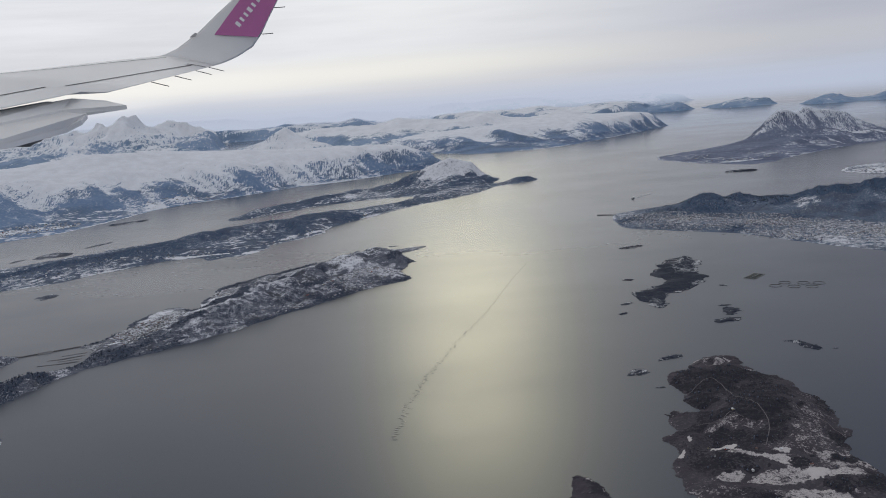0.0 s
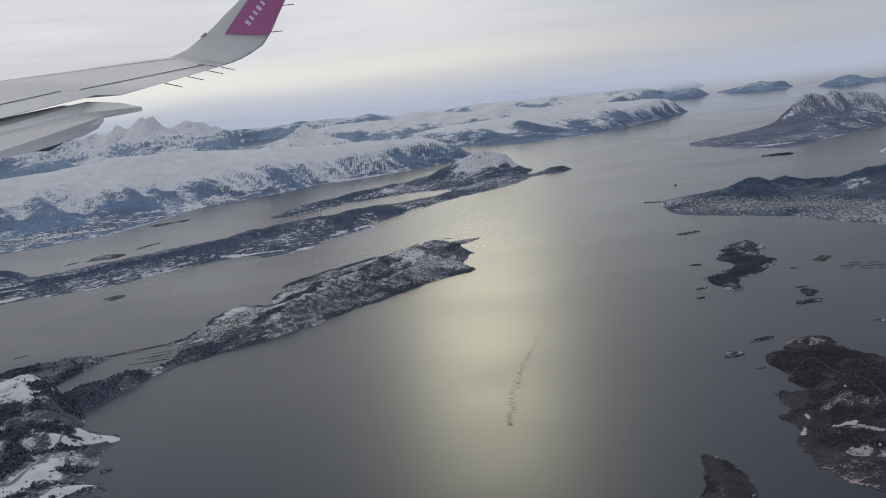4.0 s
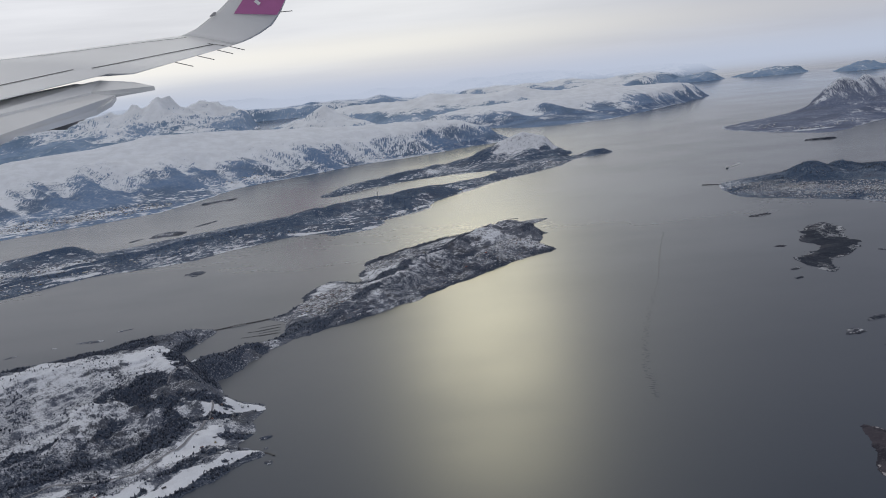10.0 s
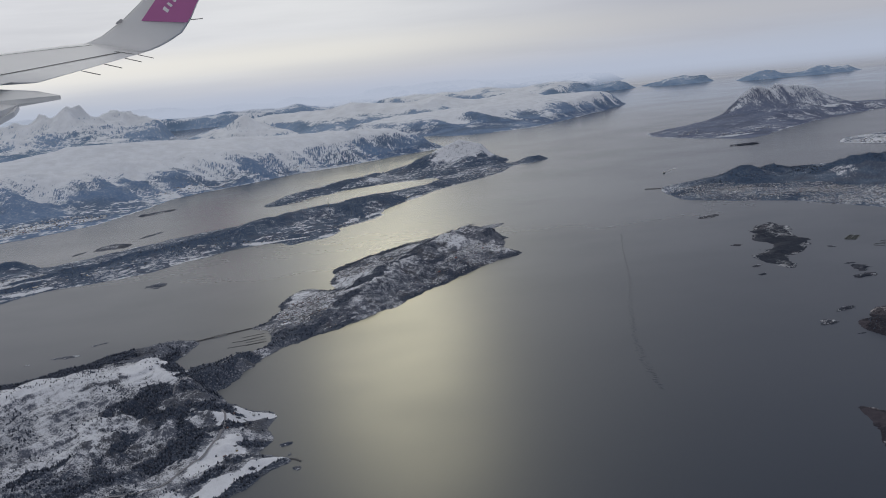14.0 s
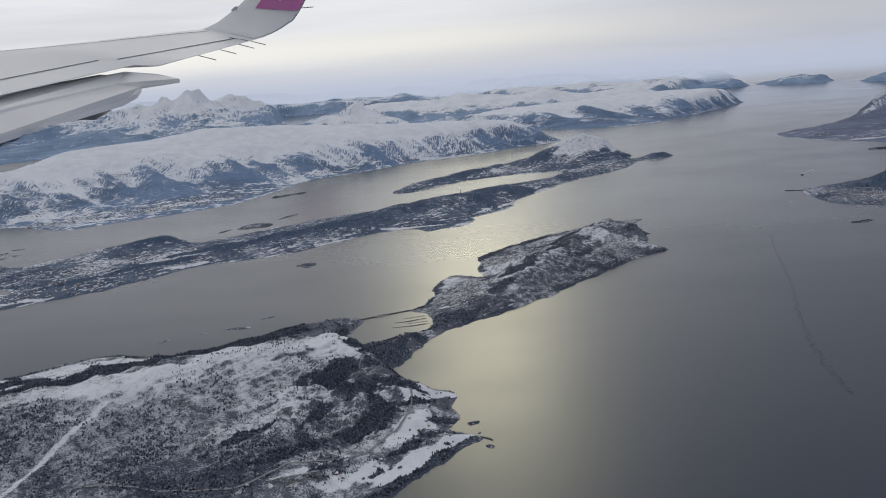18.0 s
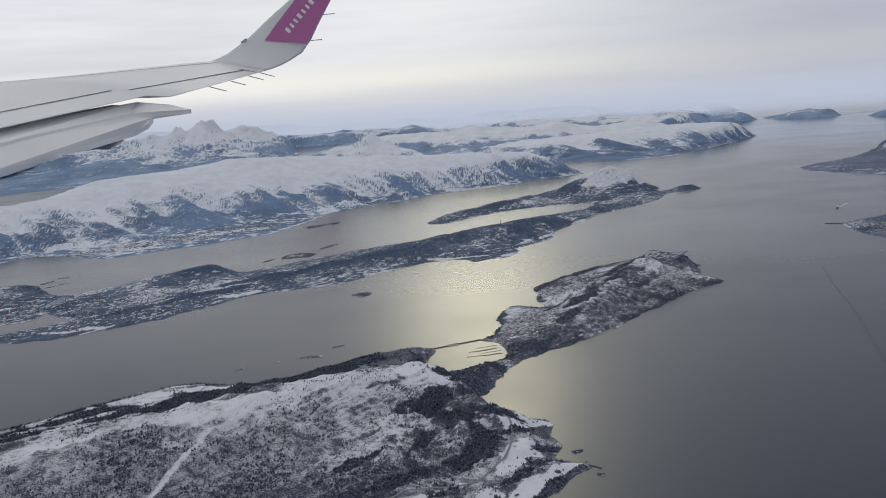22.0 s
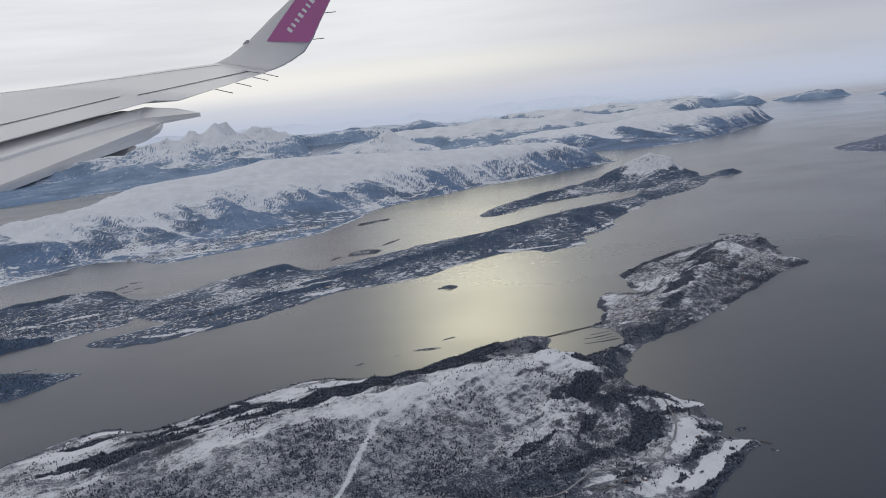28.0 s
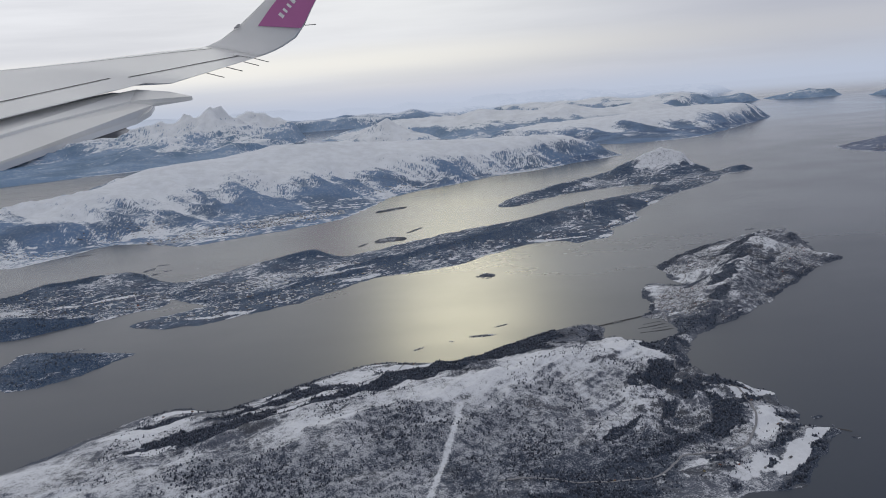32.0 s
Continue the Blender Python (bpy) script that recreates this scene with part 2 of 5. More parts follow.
def inside_distance(x, y, p):
    """Distance to the outline p, positive inside."""
    best = np.full(x.shape, 1e18)
    odd = np.zeros(x.shape, bool)
    q = np.roll(p, -1, 0)
    for (ax, ay), (bx, by) in zip(p, q):
        ex, ey = bx - ax, by - ay
        k = np.clip(((x - ax) * ex + (y - ay) * ey) / max(ex * ex + ey * ey, 1e-9), 0, 1)
        best = np.minimum(best, (x - ax - k * ex) ** 2 + (y - ay - k * ey) ** 2)
        if ay != by:
            odd ^= ((ay > y) != (by > y)) & (x < (bx - ax) * (y - ay) / (by - ay) + ax)
    d = np.sqrt(best)
    return np.where(odd, d, -d)


def line_distance(x, y, pts):
    best = np.full(np.shape(x), 1e18)
    for (ax, ay), (bx, by) in zip(pts[:-1], pts[1:]):
        ex, ey = bx - ax, by - ay
        k = np.clip(((x - ax) * ex + (y - ay) * ey) / max(ex * ex + ey * ey, 1e-9), 0, 1)
        best = np.minimum(best, (x - ax - k * ex) ** 2 + (y - ay - k * ey) ** 2)
    return np.sqrt(best)


def ridge_height(x, y, pts, width, sharp=1.0):
    """A ridge along points (x, y, height), falling off over width to both sides."""
    out = np.zeros(np.shape(x))
    for (ax, ay, ah), (bx, by, bh) in zip(pts[:-1], pts[1:]):
        ex, ey = bx - ax, by - ay
        k = np.clip(((x - ax) * ex + (y - ay) * ey) / max(ex * ex + ey * ey, 1e-9), 0, 1)
        d = np.sqrt((x - ax - k * ex) ** 2 + (y - ay - k * ey) ** 2) / width
        out = np.maximum(out, (ah + k * (bh - ah)) * np.exp(-np.power(d, 1.6 * sharp)))
    return out


def wood_of(land, X, Y, Z):
    return land.wood + 0.5 * fbm(X, Y, land.rough_size * 0.8, 4, 0.5, land.seed + 80) - smooth(Z, land.wood_top * 0.6, land.wood_top) * 0.8


class Land:
    """Height and snow of one piece of land over its plan."""

    def __init__(self, outline, shore=1.0, shore_width=4.0, ridges=(), hills=(), rough=0.5, rough_size=12.0, gully=0.0, gully_size=20.0,
                 wiggle=1.5, wiggle_size=10.0, snow=0.4, snow_up=0.03, snow_steep=0.6, snow_noise=0.35, wood=0.5, wood_top=6.0,
                 fields=(), woods=(), bare=(), crag=0.0, crag_size=50.0, flute=0.0, along=0.0, plots=0.0, plot_size=6.0, foot=0.0, calm_top=0.0, spur=0.0, rim=1.0,
                 ledge=0.0, ledge_size=3.0, strike=0.0, rugged=(), groves=(), shore_wood=0.0, seed=1):
        self.shore, self.shore_width, self.ridges, self.hills = shore, shore_width, ridges, hills
        self.rough, self.rough_size, self.gully, self.gully_size = rough, rough_size, gully, gully_size
        self.wiggle, self.wiggle_size, self.seed = wiggle, wiggle_size, seed
        self.snow, self.snow_up, self.snow_steep, self.snow_noise = snow, snow_up, snow_steep, snow_noise
        self.wood, self.wood_top, self.fields, self.woods, self.bare = wood, wood_top, fields, woods, bare
        self.crag, self.crag_size, self.flute, self.along, self.plots, self.plot_size = crag, crag_size, flute, along, plots, plot_size
        self.foot, self.calm_top, self.spur, self.rim = foot, calm_top, spur, rim
        self.ledge, self.ledge_size, self.strike, self.rugged, self.groves = ledge, ledge_size, strike, rugged, groves
        self.shore_wood = shore_wood
        self.p = rounded(outline)

    def coast(self, x, y):
        return inside_distance(x, y, self.p) + self.wiggle * fbm(x, y, self.wiggle_size, 6, 0.66, self.seed)

    def turned(self, x, y):
        c, s = math.cos(radians(self.along)), math.sin(radians(self.along))
        return x * c + y * s, -x * s + y * c

    def shelves(self, x, y):
        """Low rock shelves that run along the strike of the beds."""
        c, s = math.cos(radians(self.strike)), math.sin(radians(self.strike))
        u, v = x * c + y * s, -x * s + y * c
        v = v + 0.5 * self.ledge_size * fbm(u, v, self.ledge_size * 4, 3, 0.5, self.seed + 33)
        return ridged(u * 0.22, v, self.ledge_size, 5, self.seed + 34)

    def folds(self, x, y):
        u, v = self.turned(x, y)
        return ridged(u + 0.15 * v, v * (0.4 if self.flute else 1.0), self.gully_size, 6, self.seed + 40)

    def height(self, x, y):
        d = self.coast(x, y)
        up = np.maximum(d, 0)
        z = self.shore * (1 - np.exp(-up / self.shore_width))
        ease = smooth(up, 0, self.shore_width * 1.5)
        tall = np.zeros(x.shape)
        for pts, width, *sharp in self.ridges:
            tall = np.maximum(tall, ridge_height(x, y, pts, width, *sharp))
        for hx, hy, hh, hr in self.hills:
            tall = np.maximum(tall, hh * np.exp(-(((x - hx) ** 2 + (y - hy) ** 2) / hr ** 2)))
        if self.crag:
            tall = tall * (1 - self.crag + self.crag * 1.7 * ridged(x, y, self.crag_size, 6, self.seed + 50) ** 2)
        z = z + tall * (smooth(up, 0, self.foot) if self.foot else ease)
        z = z + self.rough * ease * fbm(x, y, self.rough_size, 6, 0.5, self.seed + 20)
        if self.gully:
            steep = smooth(tall, 0.5, 4.0)
            if self.calm_top:
                steep = steep * (1 - 0.85 * smooth(tall, self.calm_top * 0.6, self.calm_top))
            z = z + self.gully * ease * steep * (self.folds(x, y) - 0.62)
        if self.ledge:
            z = z + self.ledge * ease * smooth(tall, 0.4, 2.0) * (self.shelves(x, y) - 0.6)
        for rx, ry, rr, amp, size in self.rugged:
            z = z + amp * ease * np.exp(-((x - rx) ** 2 + (y - ry) ** 2) / rr ** 2) * (1.6 * ridged(x, y, size, 5, self.seed + 37) - 0.95)
        z = np.where(d > 0, np.maximum(z, 0.06), np.maximum(d * 0.5, -1.5))
        return z, d

    def cover(self, X, Y):
        """Height, distance from the shore, snow and wood."""
        Z, D = self.height(X, Y)
        e = self.rough_size * 0.03
        steep = np.hypot(self.height(X + e, Y)[0] - Z, self.height(X, Y + e)[0] - Z) / e
        snow = self.snow + self.snow_up * Z - self.snow_steep * np.clip(steep - 0.25, 0, 1.2) + self.snow_noise * fbm(X, Y, self.rough_size * 1.3, 4, 0.5, self.seed + 60)
        if self.spur:
            # rock on the spurs, snow in the hollows between them
            snow = snow - self.spur * smooth(Z, 1.0, 4.0) * (self.folds(X, Y) - 0.58)
        if self.calm_top:
            snow = snow + 0.5 * smooth(Z, self.calm_top * 0.5, self.calm_top * 0.85)
        u, v = self.turned(X, Y)
        if self.flute:
            snow = snow + self.flute * smooth(steep, 0.10, 0.30) * (ridged(u + 0.2 * v, v * 0.22, self.gully_size * 0.35, 6, self.seed + 44) - 0.52)
        if self.plots:
            strips = fbm(u, v * 4.5, self.plot_size, 4, 0.6, self.seed + 55)
            k = smooth(strips, 0.30, 0.42) * (1 - smooth(Z, 2.0, 5.0)) * (1 - smooth(wood_of(self, X, Y, Z), 0.5, 0.9))
            snow = snow + (0.95 - snow) * k * self.plots
        edge = 0.12 + 0.20 * self.wiggle
        shore = 1 - smooth(np.abs(D - edge), edge * 0.3, edge)
        snow = snow + self.rim * shore * np.where(fbm(X, Y, self.wiggle_size * 1.7, 3, 0.5, self.seed + 70) > -0.12, 0.5, -0.25)
        wood = wood_of(self, X, Y, Z)
        if self.shore_wood:
            k = (1 - smooth(D, 0.8, 3.0)) * smooth(fbm(X, Y, 7.0, 3, 0.5, self.seed + 72), -0.5, 0.1) * self.shore_wood
            snow, wood = snow * (1 - k) + 0.1 * k, wood + 0.8 * k
        for fx, fy, rx, ry, turn, amount in self.fields:
            c, s = math.cos(radians(turn)), math.sin(radians(turn))
            u, v = ((X - fx) * c + (Y - fy) * s) / rx, (-(X - fx) * s + (Y - fy) * c) / ry
            w = fbm(X, Y, max(rx, ry) * 0.8, 6, 0.62, self.seed + 90) * 0.75
            k = smooth(1.0 - np.sqrt(u * u + v * v) + w, -0.08, 0.12)
            snow, wood = snow * (1 - k) + amount * k, wood * (1 - k)
        for fx, fy, rx, ry, turn, amount in self.groves:
            c, s = math.cos(radians(turn)), math.sin(radians(turn))
            u, v = ((X - fx) * c + (Y - fy) * s) / rx, (-(X - fx) * s + (Y - fy) * c) / ry
            w = fbm(X, Y, max(rx, ry) * 0.5, 6, 0.66, self.seed + 93) * 1.3
            k = smooth(1.0 - np.sqrt(u * u + v * v) + w, -0.45, 0.75)
            snow, wood = snow * (1 - k) + amount * k, np.maximum(wood, 0.68 * k)
        for fx, fy, rx, ry, turn, amount in self.woods:
            c, s = math.cos(radians(turn)), math.sin(radians(turn))
            u, v = ((X - fx) * c + (Y - fy) * s) / rx, (-(X - fx) * s + (Y - fy) * c) / ry
            w = fbm(X, Y, max(rx, ry) * 0.7, 6, 0.62, self.seed + 95) * 1.15
            k = smooth(1.0 - np.sqrt(u * u + v * v) + w, -0.12, 0.22)
            snow, wood = snow * (1 - k) + (amount - 0.1) * k, np.maximum(wood, k)
        for pts, width in self.bare:
            k = 1 - smooth(line_distance(X, Y, pts) + 0.25 * width * fbm(X, Y, width * 2, 3, 0.5, self.seed + 97), width * 0.6, width)
            snow, wood = np.maximum(snow, 0.78 * k), wood * (1 - k)
        return Z, D, snow, wood


def grid_mesh(name, land, res, mat):
    lo, hi = land.p.min(0) - 2 * land.wiggle - 2 * res, land.p.max(0) + 2 * land.wiggle + 2 * res
    nx, ny = int((hi[0] - lo[0]) / res) + 2, int((hi[1] - lo[1]) / res) + 2
    X, Y = np.meshgrid(lo[0] + np.arange(nx) * res, lo[1] + np.arange(ny) * res)
    jitter = np.random.RandomState(land.seed).uniform(-0.25, 0.25, (2, ny, nx)) * res
    X, Y = X + jitter[0], Y + jitter[1]
    Z, D, snow, wood = land.cover(X, Y)
    quad = np.stack([np.arange(ny * nx).reshape(ny, nx)[:-1, :-1], np.arange(ny * nx).reshape(ny, nx)[:-1, 1:],
                     np.arange(ny * nx).reshape(ny, nx)[1:, 1:], np.arange(ny * nx).reshape(ny, nx)[1:, :-1]], -1).reshape(-1, 4)
    zf = Z.ravel()
    quad = quad[(zf[quad].max(1) > -0.02)]
    used = np.unique(quad)
    back = np.full(ny * nx, -1)
    back[used] = np.arange(len(used))
    quad = back[quad]
    co = np.stack([X.ravel(), Y.ravel(), zf - sag(X.ravel(), Y.ravel())], 1)[used]
    me = bpy.data.meshes.new(name)
    me.vertices.add(len(co))
    me.vertices.foreach_set("co", co.ravel())
    me.loops.add(quad.size)
    me.loops.foreach_set("vertex_index", quad.ravel().astype(np.int32))
    me.polygons.add(len(quad))
    me.polygons.foreach_set("loop_start", (np.arange(len(quad)) * 4).astype(np.int32))
    for key, v in (("snow", snow), ("wood", wood)):
        me.attributes.new(key, "FLOAT", "POINT").data.foreach_set("value", np.clip(v.ravel()[used], -1, 2).astype(np.float32))
    me.update(calc_edges=True)
    me.polygons.foreach_set("use_smooth", np.ones(len(quad), bool))
    me.materials.append(mat)
    ob = new(name, me)
    return ob


def raw_mesh(name, co, tris, mats, index=None):
    me = bpy.data.meshes.new(name)
    me.vertices.add(len(co))
    me.vertices.foreach_set("co", np.asarray(co, float).ravel())
    tris = np.asarray(tris, np.int32)
    k = tris.shape[1]
    me.loops.add(tris.size)
    me.loops.foreach_set("vertex_index", tris.ravel())
    me.polygons.add(len(tris))
    me.polygons.foreach_set("loop_start", (np.arange(len(tris)) * k).astype(np.int32))
    if index is not None:
        me.polygons.foreach_set("material_index", np.asarray(index, np.int32))
    me.update(calc_edges=True)
    for m in mats:
        me.materials.append(m)
    return me


# ---- the sea, one sheet to the horizon ----
rings = np.concatenate([np.linspace(0, 400, 21)[1:], 400 * (4900 / 400) ** (np.linspace(0, 1, 31)[1:])])
turns = np.linspace(0, 2 * np.pi, 129)[:-1]
RR, AA = np.meshgrid(rings, turns, indexing="ij")
co = np.concatenate([[[0, 0, 0]], np.stack([RR * np.cos(AA), RR * np.sin(AA), -sag(RR, 0)], -1).reshape(-1, 3)])
idx = 1 + np.arange(len(rings) * 128).reshape(len(rings), 128)
quads = np.stack([idx[:-1], idx[1:], np.roll(idx, -1, 1)[1:], np.roll(idx, -1, 1)[:-1]], -1).reshape(-1, 4)
fan = np.stack([np.zeros(128, int), idx[0], np.roll(idx[0], -1), np.roll(idx[0], -1)], -1)
me = bpy.data.meshes.new("sea")
me.from_pydata(co.tolist(), [], [list(q) for q in quads] + [list(q[:3]) for q in fan])
me.polygons.foreach_set("use_smooth", np.ones(len(me.polygons), bool))
me.materials.append(m_sea)
sea = tagged(new("water", me), "grey-green fjord water with wind ripples under an overcast sky", "sea", kind="structure")

# haze imitated by an added far curtain that glows grey-blue before the horizon
m_haze, n = material("distant_haze_glow")
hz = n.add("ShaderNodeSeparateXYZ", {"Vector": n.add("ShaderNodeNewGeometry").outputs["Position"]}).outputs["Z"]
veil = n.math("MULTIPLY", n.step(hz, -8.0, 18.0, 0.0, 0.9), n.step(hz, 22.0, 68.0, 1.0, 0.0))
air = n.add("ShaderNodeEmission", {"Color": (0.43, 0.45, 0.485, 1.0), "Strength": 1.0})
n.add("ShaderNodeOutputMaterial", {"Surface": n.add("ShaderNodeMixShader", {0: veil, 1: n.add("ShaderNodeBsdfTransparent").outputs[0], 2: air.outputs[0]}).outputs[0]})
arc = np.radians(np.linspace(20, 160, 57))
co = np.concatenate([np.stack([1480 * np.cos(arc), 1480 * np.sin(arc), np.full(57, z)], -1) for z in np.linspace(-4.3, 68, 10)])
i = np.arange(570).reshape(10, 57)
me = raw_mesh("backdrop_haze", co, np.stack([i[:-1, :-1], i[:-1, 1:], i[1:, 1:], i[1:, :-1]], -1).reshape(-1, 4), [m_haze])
tagged(new("backdrop_haze", me), "glowing grey-blue curtain imitating haze over the far sea", "haze", kind="structure")


# ---- the lands ----
town_island = Land(
    [(-17, 139), (-14.4, 149), (-9.9, 158.0), (-4.2, 162.5), (2.8, 168.6), (9, 173.8), (15.5, 180.6), (23, 189), (30.4, 196.4), (39.8, 207.6), (46, 212.5), (53.5, 216.5), (48.6, 224), (49.4, 233), (53.2, 240.5),
     (48.6, 246.5), (47.6, 252.5), (57, 262.5), (52, 263), (40, 257.8), (30.9, 252.2), (20.5, 245.2), (12.4, 237.6), (5.8, 229.6), (0.4, 224.4), (2.2, 217), (-0.4, 210.6), (3.0, 201), (-1.6, 203.2), (-5, 206),
     (-8.6, 203.4), (-11.4, 195), (-10.2, 189), (-13.6, 183.4), (-11.4, 180.2), (-18, 176.5), (-12.5, 174), (-11, 166), (-12, 161), (-18, 158.5), (-26, 154.5), (-28, 148), (-24, 138)],
    shore=0.5, shore_width=3.0, ridges=[([(1, 172, 0.9), (7, 185, 2.4), (13, 197, 3.4), (20, 208, 4.0), (26, 217, 3.6)], 6.5, 1.2), ([(24, 221, 2.4), (33, 231, 3.2), (42, 242, 4.0), (47, 249, 2.4)], 7.5), ([(14, 205, 2.2), (30, 206, 1.6), (40, 220, 1.6)], 7),
                                        ([(-21, 146, 1.6), (-14, 157, 1.2)], 5)],
    rough=0.8, rough_size=7.0, wiggle=1.1, wiggle_size=4.0, snow=0.50, snow_up=0.02, snow_steep=0.60, snow_noise=0.30, wood=0.1, wood_top=9.0,
    fields=[(-4, 187, 10, 5, 50, 0.55), (-6.6, 201.4, 2.2, 0.7, 20, 0.9), (-1.5, 178, 5, 2.4, 60, 0.6), (10, 219, 8, 3.6, 40, 0.5), (9.4, 221, 2.2, 0.9, 20, 1.0), (34, 212, 12, 4.0, 45, 0.5), (40, 226, 7, 2.5, 45, 0.5), (-14, 181.6, 2, 0.9, 40, 0.9), (-9, 175.5, 1.6, 0.8, 20, 0.9)],
    woods=[(-9.6, 198, 4, 1.4, 75, 0.1), (-6, 205, 3.5, 0.9, 30, 0.1), (3, 222, 5, 1.4, 60, 0.12), (-12.6, 183, 2.6, 1.2, 60, 0.1), (-19, 150, 9, 6, 60, 0.15), (-8, 165, 8, 3.4, 55, 0.0), (4, 182, 9, 1.9, 63, 0.0), (12, 197, 8, 2.6, 58, 0.0), (23, 219, 9, 2.6, 55, 0.02), (31, 236, 10, 2.2, 46, 0.1), (4, 199.5, 5, 1.2, 35, 0.05), (-4, 168, 5, 1.8, 45, 0.1), (18, 240, 14, 1.6, 40, 0.1), (28, 211, 4, 1.0, 40, 0.1), (47, 238, 3, 1.0, 60, 0.1)],
    groves=[(16, 190, 12, 5, 48, 0.42), (30, 207, 10, 4, 48, 0.44), (0, 174, 6, 3, 45, 0.34)],
    gully=1.6, gully_size=7.0, ledge=1.1, ledge_size=3.4, strike=48, rugged=[(20, 203, 12, 1.3, 5.0), (40, 236, 9, 1.5, 5.0)], plots=0.3, plot_size=2.4, along=45, rim=-0.2, shore_wood=0.8, seed=3)
near_island = Land(
    [(-17, 138), (-15.5, 132), (-12.6, 130), (-9.3, 128.5), (-7.2, 127), (-7.6, 122.5), (-9.2, 121), (-6.8, 118.5), (-7.0, 115.5), (-9.2, 113.2), (-7.4, 111.6), (-3.4, 109), (-7.2, 106.6), (-9.4, 103), (-12.6, 98.8),
     (-15.6, 94.6), (-18.4, 92.4), (-25, 94), (-28, 88), (-40, 80), (-70, 72), (-110, 74)] + [(-140, 88), (-150, 105), (-135, 120), (-127.6, 128), (-120, 139),
     (-112, 144.5), (-105.6, 139), (-99, 143.5), (-93, 148.5), (-84, 156), (-75, 160.5), (-66, 157), (-60, 156), (-54, 159), (-48, 164.8), (-40, 169.5),
     (-33, 173.5), (-26, 173.5), (-26, 167), (-30, 159), (-30, 153), (-27, 150), (-22, 146), (-19, 141)],
    shore=0.7, shore_width=3.5, ridges=[([(-30, 138, 5.6), (-48, 131, 6.8), (-62, 123, 5.7), (-78, 117, 5.4), (-92, 110, 4.4), (-104, 102, 3.9), (-128, 96, 2.6)], 18), ([(-36, 168, 1.4), (-50, 160, 1.2), (-70, 148, 0.8), (-95, 136, 0.8)], 8)],
    rough=0.75, rough_size=9.0, wiggle=0.7, wiggle_size=4.5, snow=0.44, snow_up=0.050, snow_steep=0.36, snow_noise=0.30, wood=0.12, wood_top=8.0,
    fields=[(-12.5, 123.6, 4.2, 1.7, 30, 1.0), (-15.0, 111, 6.2, 1.7, 66, 1.0), (-11.8, 112.4, 1.6, 1.1, 20, 0.95), (-12.5, 103.6, 8.8, 1.3, 46, 1.0), (-22, 98.6, 5.4, 2.5, 35, 1.0),
            (-28, 100.8, 8, 0.9, 28, 0.95), (-35, 96.3, 6, 1.3, 10, 0.95), (-24.6, 139.5, 1.6, 1.0, 20, 0.7),
            (-74, 152, 7, 1.9, 5, 1.0), (-90, 132.5, 9, 1.3, 28, 1.1), (-76, 156.5, 4, 1.2, 20, 1.1), (-69.7, 146, 2.6, 1.4, 20, 0.9),
            (-112, 139.5, 6, 2, 20, 0.95), (-114, 130, 6, 2.0, 25, 0.95), (-110, 119.5, 6, 1.2, 30, 0.95), (-23, 149, 2.4, 1.2, 20, 0.95)],
    woods=[(-20, 136, 8, 4, 100, 0.12), (-17, 148, 7, 3.2, 60, 0.0), (-20, 123.8, 5.5, 2.4, 10, 0.0), (-27, 127, 5, 2.4, 60, 0.1), (-21.5, 111.5, 5.6, 2.8, 60, 0.05), (-27.5, 117, 4, 1.0, 55, 0.15),
           (-14.2, 106, 4.4, 0.7, 46, 0.0), (-9.4, 115.2, 2.2, 1.0, 0, 0.0), (-11.4, 109.8, 1.7, 0.7, 30, 0.0), (-9.6, 103.8, 5.6, 1.4, 62, 0.0), (-17, 95.6, 5, 1.3, 38, 0.05),
           (-25.2, 101.2, 1.6, 0.5, 28, 0.0), (-18.6, 100.2, 1.3, 0.5, 50, 0.0), (-13.0, 120.6, 3.0, 0.8, 30, 0.0), (-31, 105.5, 5, 1.2, 30, 0.12), (-40, 101.5, 8, 1.1, 18, 0.14), (-37, 110, 5, 0.6, 42, 0.2),
           (-44, 93, 14, 3, 5, 0.25),
           (-66, 141, 9, 2.6, 35, 0.0), (-93, 142, 9, 2.4, 30, 0.25), (-40, 166, 16, 5, -20, 0.12), (-62, 147, 20, 4.0, 33, 0.08), (-48, 154, 14, 5, 30, 0.2), (-94, 137.5, 14, 2.2, 30, 0.1), (-92, 127.5, 14, 1.6, 28, 0.1), (-101, 127, 9, 3.4, 30, 0.05), (-88, 140, 14, 3, 30, 0.12), (-112, 134.5, 6, 1.0, 25, 0.1), (-78, 137.5, 8, 2.0, 30, 0.1)],
    groves=[(-52, 105, 9, 6, 20, 0.36), (-57, 113, 4, 4, 60, 0.4), (-58, 103, 26, 12, -5, 0.50), (-84, 100, 24, 12, 12, 0.50), (-72, 109, 15, 7, 20, 0.48), (-46, 119.5, 6, 5, 45, 0.56), (-36, 106, 12, 4, 30, 0.40), (-44, 99, 18, 6.5, 8, 0.30), (-30, 109, 6, 4, 40, 0.36)],
    ledge=1.7, ledge_size=3.6, strike=40, rugged=[(-24, 121, 11, 2.2, 5.0), (-31, 112, 9, 1.2, 4.0), (-62, 143, 12, 1.2, 6.0)],
    gully=1.3, gully_size=9.0, flute=0.3, spur=0.4, along=20, bare=[([(-60.5, 120), (-62, 111.5), (-64, 104.5), (-66, 97), (-68, 88)], 0.55)], rim=0.5, shore_wood=0.4, seed=5)
